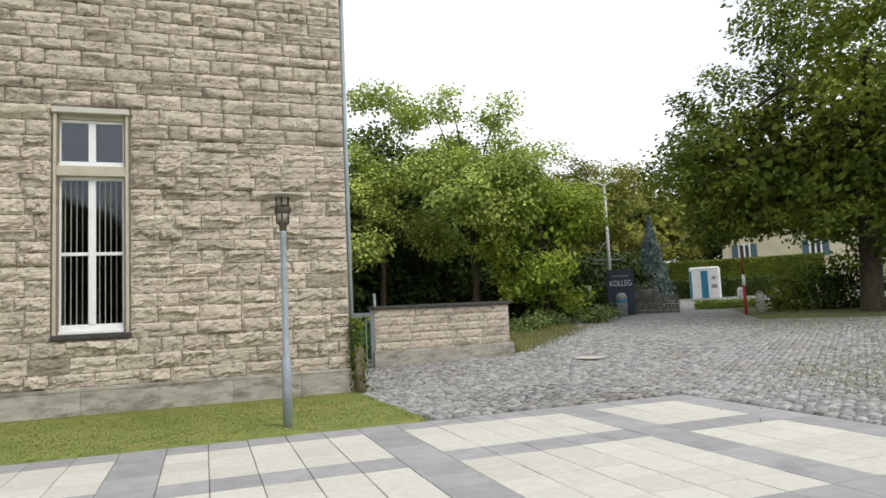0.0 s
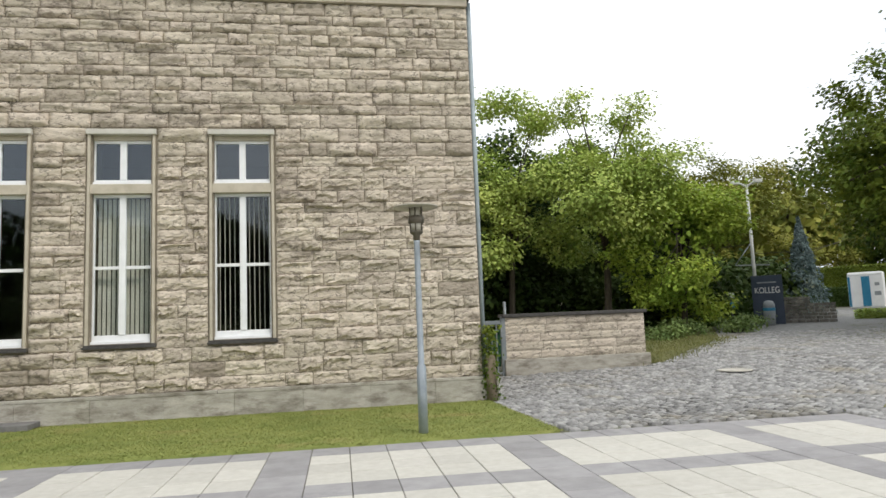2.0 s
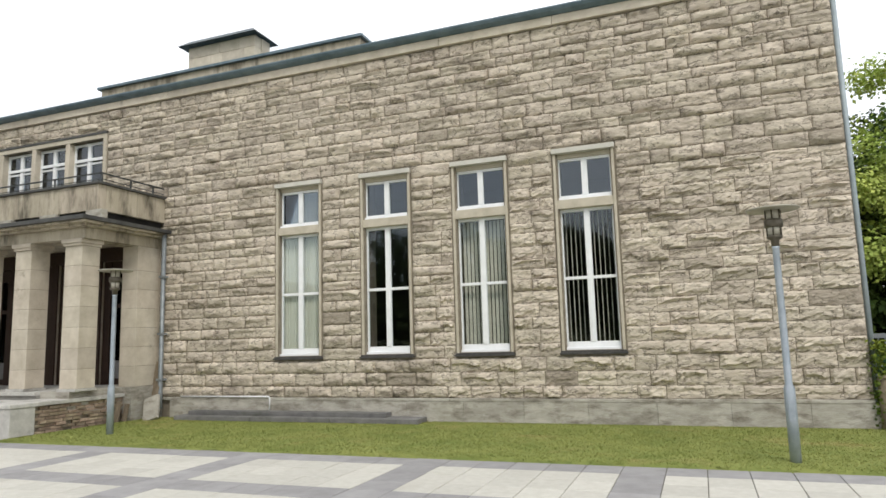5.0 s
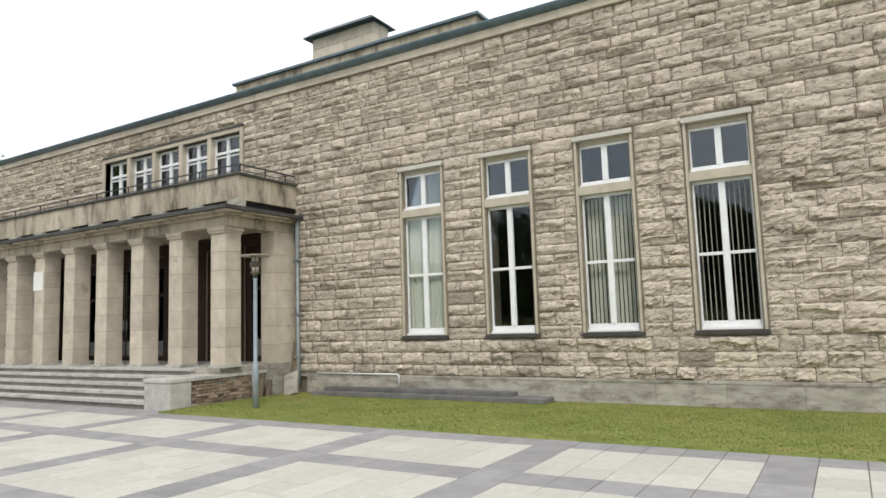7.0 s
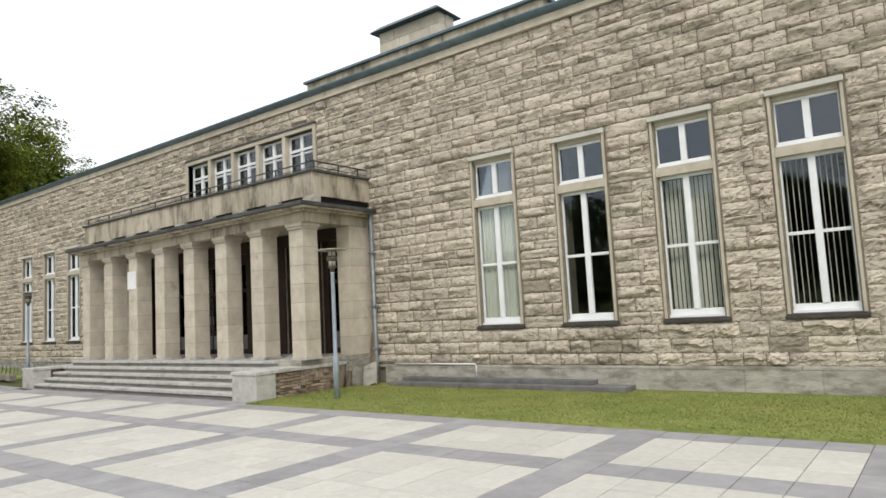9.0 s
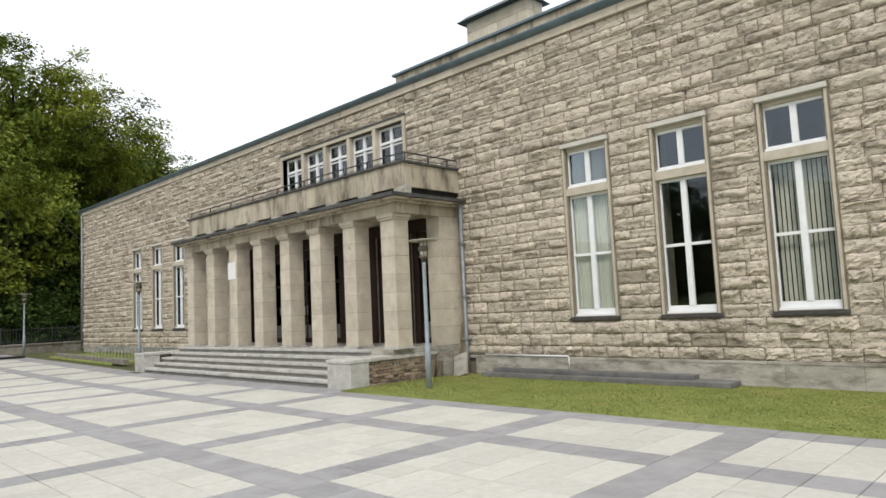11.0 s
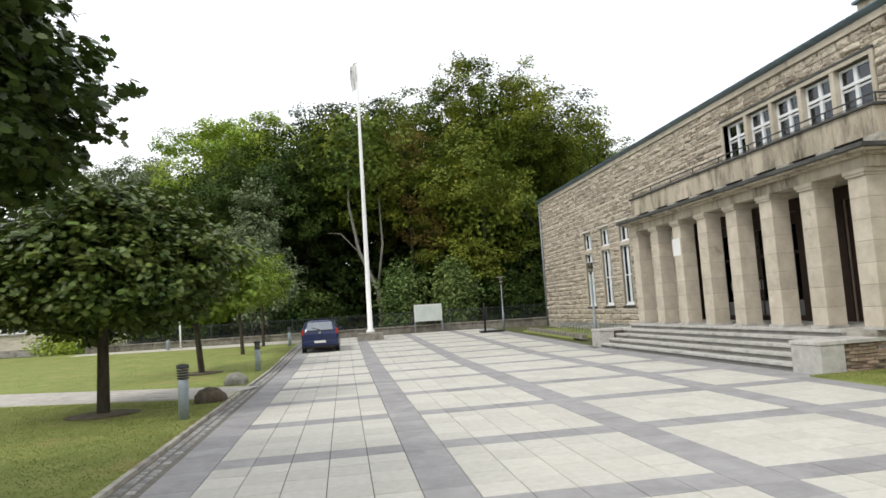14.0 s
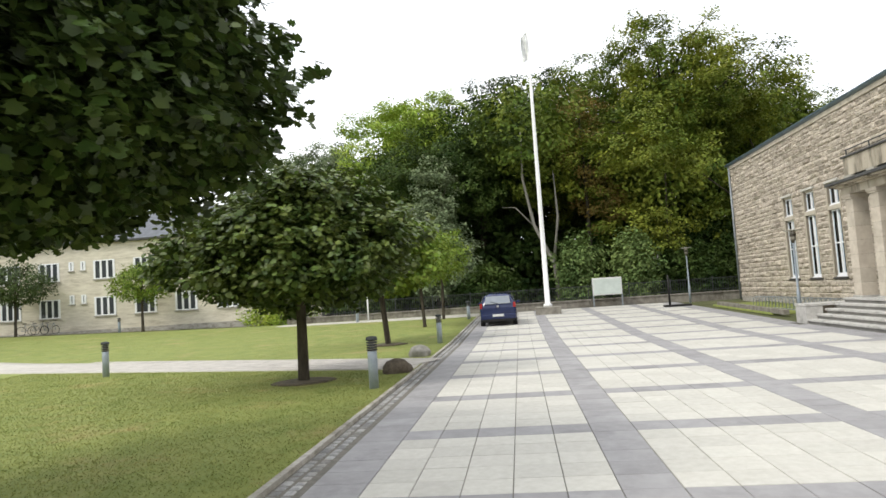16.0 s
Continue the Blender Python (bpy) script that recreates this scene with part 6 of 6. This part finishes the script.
# ---- paving slabs, setts and wall stones ----
pav = tagged(new("paving", mesh_of("paving", boxes([((-44.5, -2.62, -0.3), (7.58, 9.12, -0.012)), ((-44.5, 9.12, -0.3), (-12.4, 9.44, -0.012))]), M_JOINT)), "square paved with cream slabs and grey bands", "pavement", kind="structure")
# the far end of the sheet follows the rise of the ground
def slab_mesh(name, mats):
    out = []
    for m in mats:
        bm = bmesh.new()
        lo = [bm.verts.new((sx * 0.5, sy * 0.5, -0.03)) for sx, sy in ((-1, -1), (1, -1), (1, 1), (-1, 1))]
        mid = [bm.verts.new((sx * 0.5, sy * 0.5, -0.005)) for sx, sy in ((-1, -1), (1, -1), (1, 1), (-1, 1))]
        hi = [bm.verts.new((sx * 0.49, sy * 0.49, 0.0)) for sx, sy in ((-1, -1), (1, -1), (1, 1), (-1, 1))]
        for p, q in ((lo, mid), (mid, hi)):
            for k in range(4):
                bm.faces.new((p[k], p[(k + 1) % 4], q[(k + 1) % 4], q[k]))
        bm.faces.new(hi)
        out.append(mesh_of(name, bm, m))
    return out


PERIOD, BANDW = 2.907, 0.53
UNIT = (PERIOD - BANDW) / 5
BAND_X, BAND_Y = 2.139, 7.08               # west edge of the first cross band, north edge of the first long band
cols = [(7.0, 7.56, True), (6.53, 7.0, False), (6.05, 6.53, False), (BAND_X + PERIOD + BANDW, 6.05, False)]   # (x0, x1, dark)
for b in range(-1, 16):
    c = BAND_X - PERIOD * b
    cols.append((c, c + BANDW, True))
    cols += [(c - UNIT * (k + 1), c - UNIT * k, False) for k in range(5)]
rows = [(9.1, 9.41, True), (8.6, 9.1, True)] + [(BAND_Y + 0.507 * k, BAND_Y + 0.507 * (k + 1), False) for k in range(3)]
for b in range(3):
    y1 = BAND_Y - PERIOD * b
    rows.append((y1 - BANDW, y1, True))
    rows += [(y1 - BANDW - UNIT * (k + 1), y1 - BANDW - UNIT * k, False) for k in range(5)]
rows.append((-2.22, BAND_Y - 3 * PERIOD, True))
near_l, near_d = slab_mesh("slab", (M_SLAB, M_DSLAB))
rest = {False: [], True: []}
prng = random.Random(4)
count = 0
for x0, x1, dx in cols:
    for y0, y1, dy in rows:
        cx, cy = (x0 + x1) / 2, (y0 + y1) / 2
        if cx < -43.6 or (y0 > 9.0 and cx > -12.5) or (y0 > 8.7 and -25.1 < cx < -24.0) or (cx > 7.2 and cy < -2.0):
            continue
        dark = dx or dy
        z, tilt = ground_z(cx, cy) + prng.uniform(-0.002, 0.002), (prng.uniform(-0.004, 0.004), prng.uniform(-0.004, 0.004))
        if -8.2 < cx < 3.2 and 3.0 < cy < 9.4 and count < 300:
            ob = part("slab", near_d if dark else near_l, None, pav)
            ob.location, ob.scale, ob.rotation_euler = (cx, cy, z), (x1 - x0 - 0.009, y1 - y0 - 0.009, 1), (tilt[0], tilt[1], 0)
            count += 1
        else:
            rest[dark].append((cx, cy, z, x1 - x0 - 0.009, y1 - y0 - 0.009, *tilt))


def spread(name, unit, items, material, label="", parent=None):
    """Many alike pieces joined into one mesh: (x, y, z, size x, size y, tilt x, tilt y) each."""
    uv = np.array([v.co[:] for v in unit.vertices])
    uf = np.array([list(p.vertices) for p in unit.polygons if len(p.vertices) == 4])
    a = np.array(items)
    v = np.empty((len(a), len(uv), 3))
    v[:, :, 0] = a[:, None, 0] + uv[None, :, 0] * a[:, None, 3]
    v[:, :, 1] = a[:, None, 1] + uv[None, :, 1] * a[:, None, 4]
    v[:, :, 2] = a[:, None, 2] + uv[None, :, 2] + uv[None, :, 1] * a[:, None, 4] * a[:, None, 5] - uv[None, :, 0] * a[:, None, 3] * a[:, None, 6]
    f = (uf[None] + (np.arange(len(a)) * len(uv))[:, None, None]).reshape(-1, 4)
    ob = part(name, array_mesh(name, v.reshape(-1, 3), f, material), None, parent, label)
    ob["kind"] = "stuff"
    return ob


spread("far_cream_slabs", near_l, rest[False], M_SLAB_J, "remaining cream slabs", pav).data.shade_flat()
spread("far_grey_slabs", near_d, rest[True], M_DSLAB_J, "remaining grey slabs", pav).data.shade_flat()
# slab bed that follows the ground at the far end
tagged(patch("paving_bed", [(-44.5, -2.6), (-24, -2.6), (-24, 9.42), (-44.5, 9.42)], 20, 2, -0.012, M_JOINT), "sandy bed under the slabs", "pavement", kind="structure")

# small pavers of the path, laid across it
pave = tagged(new("path_pavers"), "pale concrete pavers with sandy joints", "path", kind="structure")
pave.matrix_world = pose(-17.9, -2.75, 0.052, 0, 0, 247.6)
paver_items = []
for i in range(64):
    for j in range(6):
        u, v = -0.16 - 0.31 * i, -1.05 + 0.385 * j + 0.055 * i * (j - 2.5) * 0.06
        paver_items.append((u, v, prng.uniform(-0.002, 0.002), 0.29, 0.36, 0, 0))
spread("paver", near_l, [(-u, v, z, a, b, c, d) for u, v, z, a, b, c, d in paver_items], M_PAVER, "pale pavers", pave)

# kerb along the lawn and a course of small setts beside it
kerb = thing("kerb", "thin concrete kerb between lawn and paving", "kerb", kind="structure")
for k in range(52):
    a = 7.7 - k
    part("kerb_stone", box((a - 0.992, -2.68, ground_z(a, 0) - 0.1), (a, -2.6, ground_z(a, 0) + 0.05), 0.006), M_PLINTH, kerb)
SETT = bmesh.new()
lo = [SETT.verts.new((sx * 0.5, sy * 0.5, -0.05)) for sx, sy in ((-1, -1), (1, -1), (1, 1), (-1, 1))]
mi = [SETT.verts.new((sx * 0.47, sy * 0.46, 0.0)) for sx, sy in ((-1, -1), (1, -1), (1, 1), (-1, 1))]
hi = [SETT.verts.new((sx * 0.3, sy * 0.28, 0.02)) for sx, sy in ((-1, -1), (1, -1), (1, 1), (-1, 1))]
for p, q in ((lo, mi), (mi, hi)):
    for k in range(4):
        SETT.faces.new((p[k], p[(k + 1) % 4], q[(k + 1) % 4], q[k]))
SETT.faces.new(hi)
for f in SETT.faces:
    f.smooth = True
sett = mesh_of("sett", SETT, M_COBBLE)
edge_items = []
for k in range(int(50 / 0.17)):
    for j in range(2):
        x, y = 7.6 - 0.17 * k, -2.52 + 0.15 * j
        edge_items.append((x + prng.uniform(-0.01, 0.01), y, ground_z(x, y) - 0.02 + prng.uniform(-0.004, 0.004), 0.155, 0.135, 0, 0))
spread("edging_setts", sett, edge_items, M_COBBLE_J, "course of small grey setts", pav)

drive = thing("cobbled_drive_setts", "worn blue-grey cobblestones of the drive", "cobblestones", kind="structure")
items = []
ca, sa = math.cos(radians(-22)), math.sin(radians(-22))
for i in range(-40, 330):
    for j in range(-10, 330):
        u, v = 0.17 * i + 0.085 * (j % 2), 0.15 * j
        x, y = 2.0 + ca * u - sa * v, 8.5 + sa * u + ca * v
        r = math.hypot(x, y)
        if r > 31 or y < 0.62 * x - 4.5 or y < 1.0:
            continue
        inside = (x > 7.64) or (y > 9.17 and x > 3.15 + (0.1 if y < 9.8 else 0) - 0.045 * (y - 9.2))
        if not inside or (y > 17.2 and x < 8.5) or (8.5 <= x < 14.5 and y > 17.5 + 1.15 * (x - 8.7)) or (y > 13.4 and x < 2.95):
            continue
        if math.atan2(x, y) > radians(58):
            continue
        items.append((x + prng.uniform(-0.02, 0.02), y + prng.uniform(-0.02, 0.02), ground_z(x, y) + 0.005 + prng.uniform(-0.012, 0.012), prng.uniform(0.13, 0.165), prng.uniform(0.115, 0.145), prng.uniform(-0.12, 0.12), prng.uniform(-0.12, 0.12)))
items.sort(key=lambda q: math.hypot(q[0] - 6.0, q[1] - 10.0))
for x, y, z, sx, sy, tx, ty in items[:300]:
    ob = part("cobblestone", sett, None, drive)
    ob.location, ob.scale, ob.rotation_euler = (x, y, z), (sx, sy, 1), (tx, ty, 0)
spread("far_cobblestones", sett, items[300:], M_COBBLE_J, "remaining cobblestones", drive)


# rock-faced blocks of the hall's front
def block_mesh(seed, material):
    r = random.Random(seed)
    bm = bmesh.new()
    nx, nz = 9, 6
    base = r.uniform(0.045, 0.095)
    g = []
    ledge = r.choice((1, 2, 2, 3))
    for i in range(nx + 1):
        row = []
        ledge = min(5, max(1, ledge + r.choice((-1, 0, 0, 0, 1))))
        for j in range(nz + 1):
            u, w = i / nx, j / nz
            rim = i in (0, nx) or j in (0, nz)
            d = r.uniform(-0.006, 0.012) if rim else base * (r.uniform(0.8, 1.25) - 0.25 * w if j >= ledge else r.uniform(0.1, 0.35))
            row.append(bm.verts.new((u - 0.5 + (r.uniform(-0.012, 0.012) if rim else r.uniform(-0.04, 0.04)), -d, w - 0.5 + (r.uniform(-0.045, 0.045) if rim else r.uniform(-0.06, 0.06)))))
        g.append(row)
    for i in range(nx):
        for j in range(nz):
            bm.faces.new((g[i][j], g[i + 1][j], g[i + 1][j + 1], g[i][j + 1]))
    ringv = [g[i][0] for i in range(nx + 1)] + [g[nx][j] for j in range(1, nz + 1)] + [g[i][nz] for i in range(nx - 1, -1, -1)] + [g[0][j] for j in range(nz - 1, 0, -1)]
    back = [bm.verts.new((v.co.x, 0.075, v.co.z)) for v in ringv]
    for k in range(len(ringv)):
        bm.faces.new((ringv[k], back[k], back[(k + 1) % len(back)], ringv[(k + 1) % len(ringv)]))
    return mesh_of("stone", bm, material)


BLOCKS = [block_mesh(100 + k, M_STONE) for k in range(16)]
srng = random.Random(21)
courses, z = [], 0.505
while z < 7.8:
    h = srng.choice((0.2, 0.24, 0.26, 0.28))
    courses.append((z, min(z + h, 8.05)))
    z += h
if 8.05 - courses[-1][1] > 0.01:
    courses[-1] = (courses[-1][0], 8.05)
MASK = [(a - 0.11, b + 0.11, 1.29, 5.435) for a, b, c, d in WIN] + [(BAND[0] - 0.14, BAND[1] + 0.14, 5.94, 7.5), (-24.06, -12.25, 0.0, 4.84)]
stones = []
for z0, z1 in courses:
    cuts = [(m[0], m[1]) for m in MASK if m[2] < z1 - 0.03 and m[3] > z0 + 0.03]
    spans, a = [], X_WEST
    for c0, c1 in sorted(cuts):
        if c0 > a:
            spans.append((a, c0))
        a = max(a, c1)
    spans.append((a, X_EAST))
    for s0, s1 in spans:
        x = s0
        while x < s1 - 0.02:
            w = srng.uniform(0.34, 0.8)
            if s1 - x - w < 0.22:
                w = s1 - x
            if w > 1.2:
                w = w / 2
            stones.append((x, x + w, z0, z1))
            x += w
    for m0, m1, m2, m3 in MASK:
        for lo_, hi_ in ((m3, z1) if z0 < m3 < z1 - 0.03 else (0, 0), (z0, m2) if z0 + 0.03 < m2 < z1 else (0, 0)):
            x = m0
            while hi_ - lo_ > 0.04 and x < m1 - 0.02:
                w = srng.uniform(0.3, 0.7)
                if m1 - x - w < 0.2:
                    w = m1 - x
                stones.append((x, x + w, lo_, hi_))
                x += w
near = [s for s in stones if s[0] > -5.2 and s[3] < 5.1][:300]
taken = set(near)
for x0, x1, z0, z1 in near:
    ob = part("stone", BLOCKS[srng.randrange(16)], None, south)
    ob.location, ob.scale = ((x0 + x1) / 2, F, (z0 + z1) / 2), (x1 - x0 - 0.014, srng.uniform(0.4, 1.2), z1 - z0 - 0.012)
vs, fs, off = [], [], 0
arr = [(np.array([v.co[:] for v in m.vertices]), np.array([list(p.vertices) for p in m.polygons])) for m in BLOCKS]
for s in stones:
    if s in taken:
        continue
    uv, uf = arr[srng.randrange(16)]
    x0, x1, z0, z1 = s
    vs.append(uv * np.array([x1 - x0 - 0.014, srng.uniform(0.4, 1.2), z1 - z0 - 0.012]) + np.array([(x0 + x1) / 2, F, (z0 + z1) / 2]))
    fs.append(uf + off)
    off += len(uv)
ob = part("upper_masonry", array_mesh("upper_masonry", np.concatenate(vs), np.concatenate(fs), M_STONE_J), None, south, "remaining rock-faced stones")
ob["kind"] = "stuff"
